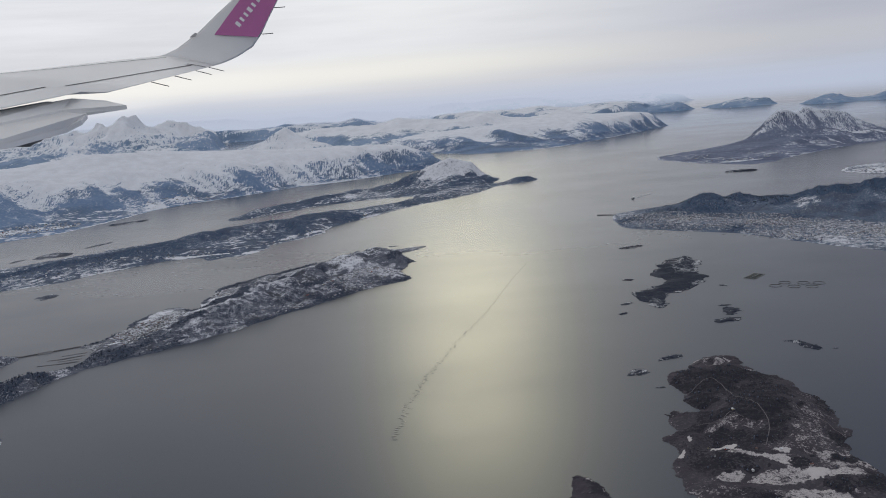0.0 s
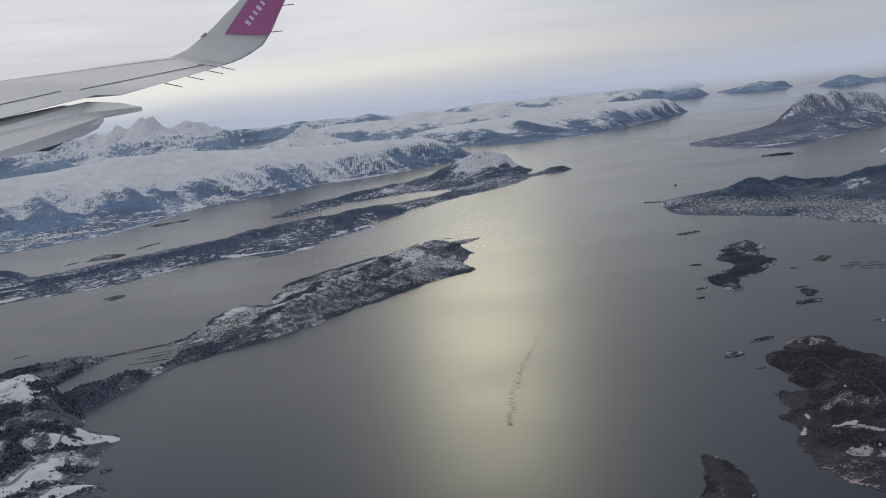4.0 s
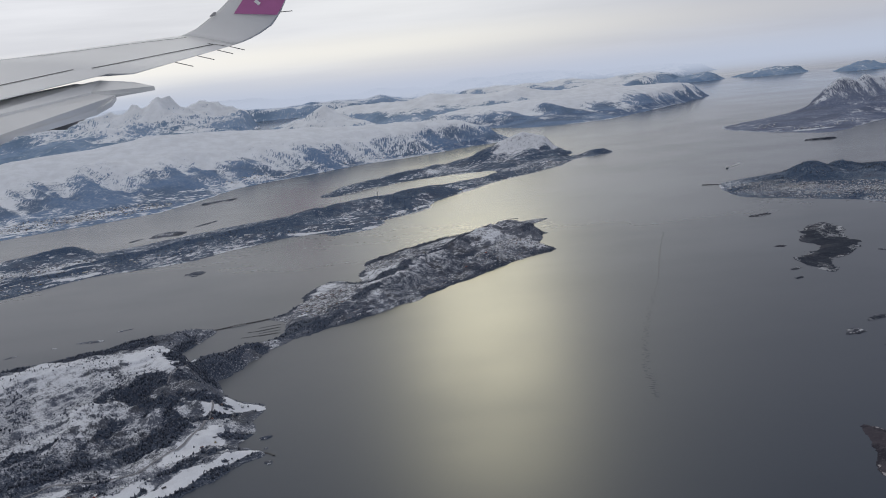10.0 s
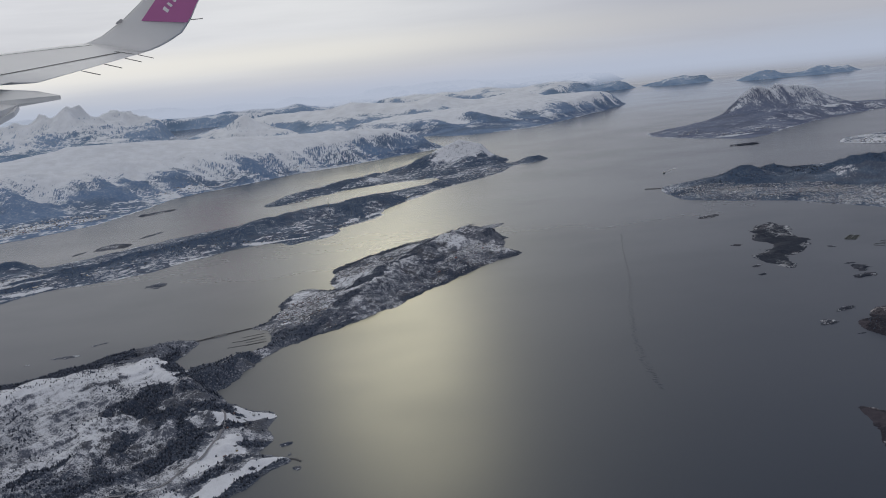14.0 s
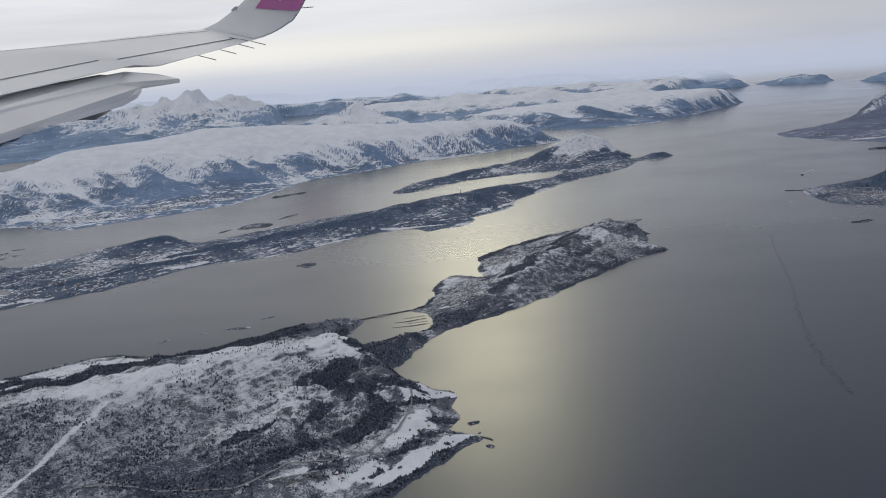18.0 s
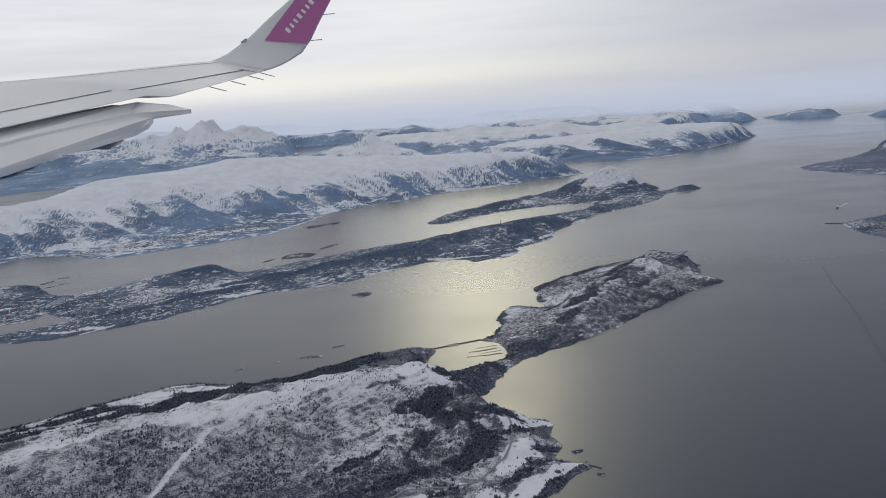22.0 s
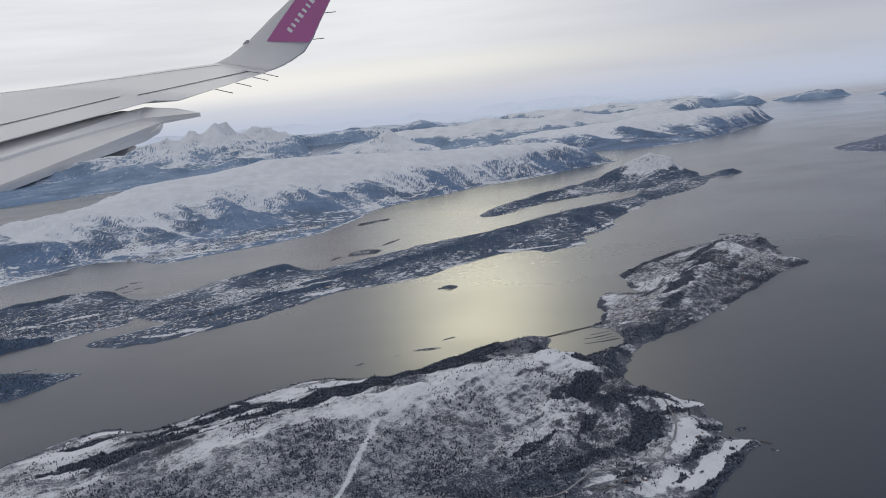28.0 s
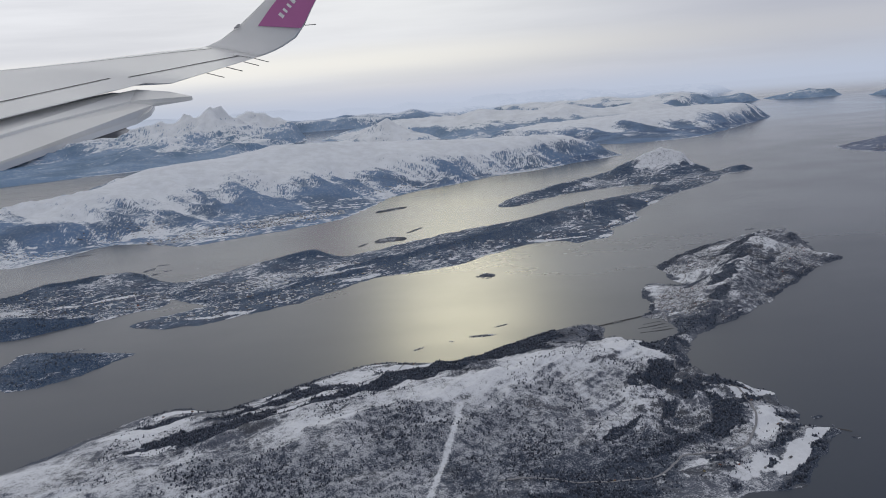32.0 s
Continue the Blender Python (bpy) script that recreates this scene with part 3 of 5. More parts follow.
long_island = Land(
    [(-144, 210), (-138, 205), (-124, 201), (-117, 206.5), (-103, 214), (-89, 231), (-73, 245), (-58, 246), (-45, 259), (-36.6, 267), (-27, 273), (-16, 275), (-12.2, 267.4), (-5, 274), (-1.6, 271), (4.5, 280), (3, 290),
     (12.7, 298), (20.5, 306), (18, 316), (30, 333), (41, 350), (54, 367), (68, 379), (81, 393.6), (90, 413), (95, 416), (104.4, 418.5), (115, 427), (112.6, 440), (104, 443), (94, 427.5), (88, 428), (97, 450),
     (91, 466), (78, 470), (58, 458), (30, 443), (20, 436), (9, 424), (-5, 408), (-17.5, 394), (-29, 374), (-29, 361), (-17, 365), (-7, 378), (4, 389), (13, 394), (24, 398), (35, 400), (46, 401), (52, 396),
     (44, 379), (32, 371), (17, 362.5), (3, 353), (-11.7, 338), (-25, 324), (-39, 318), (-56, 308), (-75, 292), (-86, 282), (-92, 277), (-97, 288),
     (-107, 295), (-119, 280), (-130, 270), (-143, 258), (-147, 240), (-131, 230), (-126, 222)],
    shore=0.6, shore_width=4.0, ridges=[([(-112, 240, 0.8), (-80, 258, 1.6), (-45, 282, 2.6), (-15, 306, 3.6), (6, 326, 3.6), (20, 340, 2.6), (30, 352, 1.2)], 11),
                                        ([(30, 440, 1.5), (40, 446, 2.8), (51, 449, 5.4), (63, 450, 10.4), (70, 450, 12.2), (77, 450, 10.8)], 9.5, 1.2), ([(48, 436, 2.5), (66, 438, 5.0), (76, 440, 4.0)], 9), ([(-18, 380, 1.2), (-4, 394, 2.0), (8, 408, 2.6), (24, 424, 2.0)], 7), ([(-103, 280, 2.4), (-122, 268, 1.2)], 7),
                                        ([(86, 436, 2.6), (90, 442, 2.2)], 6), ([(103, 428, 1.8), (110, 432, 1.4)], 5)],
    rough=0.6, rough_size=12.0, gully=1.6, gully_size=11.0, wiggle=1.7, wiggle_size=7.0, snow=0.22, snow_up=0.05, snow_steep=0.34, wood=0.36, wood_top=7.0,
    fields=[(-58, 247, 6, 1.4, 25, 0.8), (-19, 276.5, 10, 1.3, 5, 0.95), (-42, 262, 6, 0.9, 40, 0.85), (16, 308, 4, 1.0, 60, 0.85), (34, 340, 8, 1.2, 55, 0.75), (-84, 240, 8, 1.0, 36, 0.8), (-1, 276, 4, 1.2, 30, 0.9), (8, 300, 5, 1.0, 55, 0.8), (-120, 210, 8, 1.4, 15, 0.7), (8, 334, 5, 1.2, 40, 0.9), (-24, 303, 5, 1.2, 40, 0.8), (-90, 245, 7, 1.6, 30, 0.7), (68, 446, 16, 12, 10, 0.72), (60, 400, 12, 4, 45, 0.5), (72, 412, 10, 4, 50, 0.45)],
    groves=[(-24, 296, 52, 9, 38, 0.30), (10, 322, 18, 8, 48, 0.22)], woods=[(14, 330, 14, 4, 48, 0.1), (-30, 298, 26, 3, 38, 0.15), (-103, 282, 9, 5, 45, 0.02), (4, 400, 20, 4, 45, 0.15), (92, 430, 7, 5, 45, 0.1), (108, 432, 6, 4, 20, 0.15), (44, 437, 9, 4, 20, 0.15), (-100, 236, 22, 2.2, 38, 0.1), (-84, 256, 20, 1.6, 34, 0.1), (-60, 268, 22, 1.8, 36, 0.1)], plots=0.6, plot_size=2.6, along=38, spur=0.5, ledge=1.8, ledge_size=5.0, strike=40, seed=8)
west_island = Land(
    [(-205, 205), (-174, 203), (-166, 206), (-156, 213), (-147, 223), (-138, 226), (-139, 238), (-127, 236), (-117, 242), (-128, 257), (-146, 260), (-157, 275), (-166, 283), (-175, 279),
     (-187, 271), (-200, 256), (-230, 240), (-225, 215)],
    shore=0.6, shore_width=4.0, ridges=[([(-172, 215, 1.6), (-198, 222, 1.8)], 8), ([(-165, 275, 1.4), (-190, 262, 1.2)], 7)], rough=0.6, rough_size=11.0, wiggle=1.5, wiggle_size=9.0,
    snow=0.28, snow_up=0.05, wood=0.5, woods=[(-172, 212, 16, 5, 10, 0.05), (-180, 270, 14, 4, 35, 0.1)], fields=[(-158, 240, 6, 1.5, 20, 0.8), (-170, 235, 4, 1.2, 20, 0.8)], plots=0.6, plot_size=2.3, along=25, seed=11)
small_island = Land([(-131.5, 183), (-135, 179), (-136.9, 174.5), (-140, 169.8), (-145.7, 163.8), (-149, 161.5), (-156, 163), (-161, 172), (-163, 184), (-162, 191), (-153.1, 188.8), (-143.9, 186)],
                    shore=0.6, shore_width=3.0, hills=[(-146, 176, 1.2, 8)], rough=0.5, rough_size=7.0, wiggle=0.9, wiggle_size=5.0, snow=0.3, wood=0.55, woods=[(-147, 176, 6, 5, 0, 0.12)], seed=13)
plateau = Land(
    [(-330, 335), (-260, 318), (-224, 310), (-215, 314), (-207, 326), (-200, 346), (-190, 350), (-169, 336), (-156, 329), (-144, 336), (-123, 349), (-110, 361), (-100, 365), (-91, 385)] + [
     (-82, 420), (-76, 440), (-50, 460), (-27, 483), (-8, 500), (12, 507), (36, 530), (64, 550), (79, 562), (70, 600), (40, 645), (-40, 655), (-120, 645), (-200, 625), (-280, 570),
     (-312, 540), (-320, 508), (-345, 470), (-390, 420), (-380, 350)],
    shore=0.7, shore_width=6.0, ridges=[([(50, 575, 11), (36, 578, 14), (-31, 560, 18), (-90, 550, 22.5), (-150, 525, 26), (-204, 480, 22), (-222, 445, 17), (-250, 420, 12), (-300, 390, 7)], 66)],
    rough=0.8, rough_size=30.0, gully=12.0, gully_size=26.0, wiggle=2.5, wiggle_size=16.0, snow=0.30, snow_up=0.032, snow_steep=0.26, snow_noise=0.35, wood=0.22, wood_top=4.0,
    fields=[(-150, 345, 10, 2.2, 15, 0.9), (-185, 362, 12, 2.5, 20, 0.9), (-120, 372, 14, 3, 35, 0.7), (-105, 380, 8, 2, 35, 0.85), (-70, 452, 10, 2.5, 40, 0.85), (-10, 512, 20, 3, 35, 0.7)], flute=1.3, spur=1.4, along=29, plots=1.0, plot_size=4.5, foot=34.0, calm_top=19.0, seed=17)
cape = Land(
    [(30, 740), (70, 690), (95, 650), (120, 643), (164, 657), (227, 737), (265, 788), (300, 836), (306, 880), (280, 930), (200, 960), (100, 960), (20, 900), (-5, 810)],
    shore=1.0, shore_width=8.0, ridges=[([(40, 800, 9), (120, 775, 15), (195, 795, 17.5), (250, 835, 15.5), (280, 850, 12)], 66, 1.3)],
    rough=1.0, rough_size=40.0, gully=9.0, gully_size=40.0, wiggle=4.0, wiggle_size=30.0, snow=0.06, snow_up=0.055, snow_steep=0.25, wood=0.4, wood_top=6.0, flute=2.2, spur=1.6, along=12, foot=24.0, calm_top=15.0, seed=23)
domes = Land(
    [(-190, 1060), (-113, 1000), (-50, 930), (5, 810), (40, 900), (120, 985), (250, 1000), (320, 1090), (200, 1250), (-60, 1290), (-180, 1200)],
    shore=1.0, shore_width=12.0, ridges=[([(-140, 1060, 10), (-99, 1030, 20), (-40, 1010, 15), (10, 930, 13)], 60), ([(-60, 1120, 18), (60, 1090, 21), (160, 1090, 19), (260, 1110, 14)], 75)],
    rough=1.5, rough_size=50.0, crag=0.35, crag_size=90.0, gully=10.0, gully_size=70.0, wiggle=6.0, wiggle_size=40.0, snow=0.24, snow_up=0.05, snow_steep=0.35, wood=0.4, wood_top=7.0, flute=1.2, spur=1.2, along=0, foot=45.0, calm_top=17.0, seed=29)
cone_hill = Land(
    [(-165, 925), (-135, 895), (-95, 880), (-60, 880), (-38, 890), (-30, 930), (-60, 965), (-110, 980), (-150, 960)],
    shore=1.0, shore_width=10.0, ridges=[([(-150, 930, 3), (-118, 930, 10), (-91, 929, 24.5), (-66, 925, 9), (-46, 922, 4)], 27, 0.8)], rough=0.8, rough_size=20.0, gully=4.0, gully_size=24.0,
    wiggle=4.0, wiggle_size=20.0, snow=0.6, snow_up=0.03, snow_steep=0.15, wood=0.1, wood_top=4.0, flute=0.5, spur=0.5, seed=83)
alps = Land(
    [(-620, 640), (-500, 690), (-405, 730), (-376, 760), (-336, 780), (-295, 806), (-270, 850), (-238, 950), (-205, 1110), (-208, 1190), (-300, 1330), (-560, 1300), (-760, 1100), (-760, 740)],
    shore=1.5, shore_width=12.0, ridges=[([(-222, 1130, 14), (-240, 1150, 27), (-256, 1162, 36), (-270, 1168, 38), (-286, 1174, 48), (-300, 1140, 42), (-318, 1088, 46), (-335, 1086, 40), (-356, 1096, 40), (-392, 1112, 31), (-450, 1100, 24), (-560, 1060, 20), (-690, 960, 18)], 60, 0.8),
                                         ([(-286, 1170, 40), (-290, 1090, 24), (-300, 1000, 14)], 34, 0.8), ([(-318, 1086, 40), (-340, 1000, 22), (-360, 900, 10)], 36, 0.8), ([(-250, 1155, 30), (-258, 1080, 18), (-268, 960, 8)], 34, 0.8)],
    rough=2.0, rough_size=60.0, gully=12.0, gully_size=50.0, crag=0.34, crag_size=42.0, wiggle=6.0, wiggle_size=40.0, snow=0.20, snow_up=0.034, snow_steep=0.45, wood=0.5, wood_top=10.0, flute=1.0, spur=1.1, along=-45, seed=31)
peak_island = Land(
    [(186, 493), (193, 464), (209, 429), (220, 417), (248, 443), (283, 471), (330, 496), (390, 520), (410, 560), (350, 600), (295, 605), (268, 568), (245, 540), (210, 516)],
    shore=0.9, shore_width=7.0, ridges=[([(264, 545, 2.5), (272, 545, 7), (280, 545, 14), (287, 545, 22), (293, 545, 19.5), (304, 546, 18.5), (314, 546, 18), (324, 543, 13.5), (334, 538, 8), (344, 535, 4)], 15, 0.95), ([(284, 512, 4.5), (305, 518, 5.5), (328, 522, 3.5), (350, 530, 2)], 24)],
    rough=0.8, rough_size=25.0, gully=8.0, gully_size=15.0, crag=0.22, crag_size=24.0, wiggle=2.5, wiggle_size=18.0, snow=0.04, snow_up=0.05, snow_steep=0.2, wood=0.3, wood_top=8.0, spur=1.6,
    fields=[(222, 440, 12, 3, 15, 0.7), (212, 460, 8, 3, 20, 0.6)], flute=1.4, along=5, plots=0.35, plot_size=6.0, foot=14.0, seed=37)
city_land = Land(
    [(121, 294), (117.5, 279), (117.5, 265), (131, 254), (144, 243), (153, 226.5), (160.5, 211.5), (172, 196), (200, 185), (270, 190), (310, 260), (270, 312), (223, 308), (173, 310), (157, 313.5), (147, 308), (125, 299)],
    shore=0.6, shore_width=4.0, ridges=[([(176, 283, 3.5), (190, 272, 7.5), (212, 262, 9.5), (240, 255, 9)], 12)], hills=[(152, 291, 5.4, 8.5), (166, 297, 3.0, 7)],
    rough=0.5, rough_size=14.0, gully=1.6, gully_size=10.0, crag=0.4, crag_size=12.0, wiggle=1.2, wiggle_size=10.0, snow=0.32, snow_up=0.0, snow_steep=0.5, snow_noise=0.3, wood=0.3, wood_top=12.0,
    woods=[(152, 290, 10, 8, 0, 0.0), (205, 266, 32, 10, -20, 0.12), (168, 298, 12, 6, 0, 0.05)], fields=[(146, 262, 22, 8, -35, 0.42), (176, 230, 26, 11, -50, 0.46)], flute=0.5, along=-30, rim=0.3, seed=41)
heath_island = Land(
    [(91.4, 130.2), (95, 133.6), (99.6, 137.6), (104.3, 138.2), (104.4, 135), (103.6, 132.8), (105.2, 131.4), (107.4, 124.6), (108.6, 116.6), (108, 109.5), (107.3, 105.4), (104.6, 101), (105.5, 93), (110, 86), (102, 79), (90, 82), (83.6, 92),
     (83.2, 97.4), (84.4, 101.6), (86, 105), (84.8, 107.4), (85.2, 109), (88.2, 110.2), (86.4, 112.6), (88.4, 117.6), (90.4, 116.4), (92.8, 115.4), (91.4, 118.8), (92, 123.2), (91, 127)],
    shore=0.5, shore_width=2.0, hills=[(98, 112, 1.6, 9), (99, 127, 1.2, 6)], rough=0.7, rough_size=5.0, wiggle=1.1, wiggle_size=3.0, snow=0.12, snow_up=0.0, snow_steep=0.3, snow_noise=0.5, wood=0.45,
    fields=[(103, 106, 6, 2.6, 70, 0.36), (104.6, 113, 5, 1.4, 75, 0.33), (90.6, 102.4, 1.5, 0.9, 0, 1.0), (93.6, 99.2, 3.0, 0.9, -30, 0.66), (96.4, 99.8, 1.0, 0.8, 20, 1.0), (98, 94.6, 1.6, 1.4, 0, 0.8), (101, 94, 2.4, 1.0, 0, 0.62), (94, 94.6, 3.0, 1.6, -10, 0.56),
            (101.4, 133.4, 2.0, 0.7, 45, 0.46), (103.8, 129.8, 1.0, 0.5, 30, 0.7), (85.6, 102.6, 1.1, 0.3, 60, 0.9), (87.6, 106.2, 0.9, 0.25, 80, 0.9), (92, 108.4, 2.2, 0.7, 10, 0.42), (95.4, 107, 2.6, 1.0, -20, 0.34), (96, 88, 6, 3, 0, 0.6), (89, 95.6, 2.0, 1.0, 20, 0.6)],
    rim=0.4, woods=[(96, 124, 6, 4, 60, 0.0), (99, 114, 5, 4, 70, 0.0), (88.4, 98.6, 2.6, 1.4, 10, 0.0), (97.6, 97.4, 1.8, 0.8, 20, 0.0), (95.4, 103.6, 2.0, 1.2, 0, 0.02), (103, 97.4, 1.8, 1.2, 0, 0.0), (99.6, 91.6, 2.0, 1.2, 30, 0.0), (92.4, 96.8, 1.6, 0.5, 0, 0.0)],
    ledge=0.5, ledge_size=2.2, strike=-20, rugged=[(103, 107, 7, 0.7, 3.0), (101, 133, 4, 0.6, 2.4)], seed=43)
skerry_large = Land([(72, 101), (74, 98.5), (75.5, 93), (74.2, 88), (72, 85.6), (69, 85), (67.5, 88), (70, 92), (71.2, 96)],
                    shore=0.4, shore_width=1.5, hills=[(71.5, 91, 0.5, 4)], rough=0.25, rough_size=3.0, wiggle=0.5, wiggle_size=2.2, snow=0.05, wood=0.5, seed=47)
wood_islet = Land([(107, 199), (112, 207), (117, 214), (122.5, 221), (123.5, 212.5), (119, 200), (117.5, 190), (111, 181.5), (106, 180), (103, 169), (100, 172.5), (99.5, 183), (104, 187), (109, 189), (110, 196)],
                  shore=0.5, shore_width=2.5, hills=[(118, 212, 0.8, 4)], rough=0.4, rough_size=5.0, wiggle=2.1, wiggle_size=5.0, snow=0.2, wood=0.6, rim=0.6, seed=53)
farm_island = Land([(231, 372), (240, 346), (265, 334), (300, 326), (340, 350), (320, 385), (270, 388)], shore=1.0, shore_width=6.0, rough=0.4, rough_size=15.0, wiggle=2.0, wiggle_size=10.0,
                   snow=0.36, wood=0.2, fields=[(260, 352, 18, 6, -20, 0.8)], plots=0.9, plot_size=8.0, along=-20, seed=59)
far_islet = Land([(373, 1247), (410, 1228), (449, 1225), (470, 1290), (390, 1300)], shore=1, shore_width=10, ridges=[([(385, 1265, 6), (430, 1260, 14), (450, 1255, 8)], 30)], crag=0.4, crag_size=34, gully=3.0, gully_size=40, wiggle=4.0, wiggle_size=30,
         snow=0.0, snow_up=0.04, wood=0.6, seed=61)
far_peaks = Land([(470, 1205), (515, 1183), (560, 1186), (590, 1300), (480, 1330)], shore=1, shore_width=10, ridges=[([(485, 1240, 5), (515, 1240, 12), (550, 1240, 9), (570, 1250, 5)], 32)], crag=0.45, crag_size=34, gully=5.0, gully_size=40, wiggle=4.0, wiggle_size=30,
         snow=0.1, snow_up=0.04, wood=0.5, seed=67)
far_east_peaks = Land([(542, 1092), (600, 1064), (700, 1050), (740, 1150), (580, 1180)], shore=1, shore_width=10, ridges=[([(560, 1110, 4), (585, 1110, 11), (612, 1110, 4)], 22), ([(640, 1105, 4), (665, 1105, 9), (690, 1105, 5), (715, 1105, 8)], 18)], crag=0.5, crag_size=26, gully=4.0, gully_size=30, wiggle=4.0, wiggle_size=30,
         snow=0.1, snow_up=0.04, wood=0.5, seed=71)
far_hills = Land([(60, 1330), (200, 1240), (340, 1180), (400, 1330), (520, 1520), (480, 1650), (200, 1600), (50, 1500)], shore=1, shore_width=15,
         ridges=[([(90, 1380, 16), (200, 1330, 18), (330, 1290, 15), (360, 1380, 16), (440, 1520, 14)], 80)], gully=12, gully_size=80, wiggle=8, wiggle_size=50, snow=0.12, snow_up=0.05, snow_steep=0.4, wood=0.4, flute=0.8, spur=1.0, seed=73)
far_mountains = Land([(-560, 1500), (-300, 1420), (-100, 1400), (60, 1450), (200, 1750), (500, 1700), (680, 1850), (600, 2000), (200, 2200), (-600, 2200), (-1100, 1900), (-900, 1500)], shore=1, shore_width=20,
         ridges=[([(-900, 1750, 38), (-560, 1640, 34), (-300, 1560, 33), (-100, 1540, 28), (40, 1640, 28)], 130), ([(100, 1850, 30), (350, 1850, 26), (560, 1880, 18), (650, 1880, 10)], 90)],
         gully=22, gully_size=110, wiggle=10, wiggle_size=70, snow=0.1, snow_up=0.034, snow_steep=0.4, wood=0.3, flute=0.8, spur=1.0, wood_top=12, seed=79)
far_ranges = [far_islet, far_peaks, far_east_peaks, far_hills, far_mountains]

LANDS = []


def place_land(name, land, res, mat, label, category="island"):
    ob = tagged(grid_mesh(name, land, res, mat), label, category, kind="structure")
    LANDS.append((land, ob))
    return ob


place_land("ground_near_island", near_island, 0.27, m_near, "snow-covered wooded island hill with dark forest and white farm fields", "island")
place_land("ground_town_island", town_island, 0.3, m_near, "long hilly island with a snowy small town and dark wooded shore")
place_land("ground_heath_island", heath_island, 0.22, m_dark, "low brown heath island with patchy snow and tracks")
place_land("ground_skerry", skerry_large, 0.22, m_dark, "bare dark brown rocky skerry with grass")
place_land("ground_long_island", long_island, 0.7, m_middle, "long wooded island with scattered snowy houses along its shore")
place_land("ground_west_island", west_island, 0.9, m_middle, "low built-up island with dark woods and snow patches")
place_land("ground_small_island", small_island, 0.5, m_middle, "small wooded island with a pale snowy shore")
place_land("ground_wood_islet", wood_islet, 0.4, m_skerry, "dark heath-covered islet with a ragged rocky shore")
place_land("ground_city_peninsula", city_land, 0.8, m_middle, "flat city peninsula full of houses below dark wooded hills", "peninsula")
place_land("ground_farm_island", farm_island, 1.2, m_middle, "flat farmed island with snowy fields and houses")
place_land("ground_plateau", plateau, 1.1, m_far, "snow-covered plateau mountain with gullied flanks tinted blue-grey for haze", "mountain")
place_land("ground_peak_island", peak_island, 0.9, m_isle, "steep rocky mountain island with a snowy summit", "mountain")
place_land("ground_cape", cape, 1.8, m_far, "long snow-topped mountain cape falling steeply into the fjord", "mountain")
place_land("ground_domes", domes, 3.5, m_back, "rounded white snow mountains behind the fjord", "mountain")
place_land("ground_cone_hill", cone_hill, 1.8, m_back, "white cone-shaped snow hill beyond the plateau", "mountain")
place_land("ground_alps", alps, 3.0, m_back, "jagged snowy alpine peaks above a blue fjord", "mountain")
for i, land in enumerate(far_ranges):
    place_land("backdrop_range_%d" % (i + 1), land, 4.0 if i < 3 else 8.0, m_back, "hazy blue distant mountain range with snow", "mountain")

# small islets: x, y, half length, half width, turn, height
ISLETS = [(112, 234.7, 4.2, 1.4, 15, 0.35), (113.8, 164.2, 3.0, 2.0, 70, 0.45), (111.2, 158.0, 2.6, 1.3, 20, 0.35), (114.2, 168.2, 1.4, 0.4, 0, 0.2), (117.8, 140.2, 2.9, 1.2, -75, 0.4), (116.0, 143.0, 0.9, 0.35, 0, 0.15), (88.2, 133.5, 2.2, 1.1, 30, 0.3), (95, 139.4, 2.3, 0.9, 20, 0.3),
          (102, 196.3, 1.8, 0.8, -15, 0.25), (96.5, 175.2, 1.6, 0.7, 25, 0.2), (94.2, 168.2, 1.3, 0.6, 30, 0.2), (119.5, 184, 1.1, 0.4, -40, 0.2),
          (203, 395.5, 7.0, 2.4, -8, 0.8), (45.7, 267.2, 1.6, 0.4, 0, 0.15)]
ISLETS += [(-46.3, 231.8, 3.6, 3.2, 60, 0.5), (-76, 305, 6.5, 5.5, 35, 1.1), (-67, 321.5, 6.5, 1.0, 60, 0.35), (-86, 298, 3.6, 0.8, 60, 0.25),
          (-52.5, 172.6, 3.2, 0.8, 0, 0.22), (-67, 167, 1.3, 0.4, 35, 0.15), (-47.8, 179.3, 1.8, 0.4, 28, 0.12), (-59.7, 170.5, 0.6, 0.3, 0, 0.1), (-160, 284.5, 3.0, 1.0, 65, 0.3),
          (-157.5, 292, 2.4, 0.6, 15, 0.2), (-5.3, 114.4, 1.0, 0.55, 20, 0.28), (-3.4, 106.2, 0.75, 0.5, -40, 0.25), (-4.6, 110.8, 0.5, 0.2, 70, 0.1)]
ISLETS += [(-77.5, 385, 10, 3.0, 38, 0.7),
          (-98, 389, 4.5, 1.8, 50, 0.5), (-200, 326.5, 4.5, 0.9, 20, 0.25), (-155.5, 276, 2.2, 0.7, 50, 0.25), (-152.5, 280.5, 1.6, 0.5, 40, 0.2), (-150, 189.5, 3.0, 0.5, 15, 0.15),
          (89.7, 126.2, 0.7, 0.25, 0, 0.12), (121, 137.2, 0.5, 0.25, 0, 0.1)]
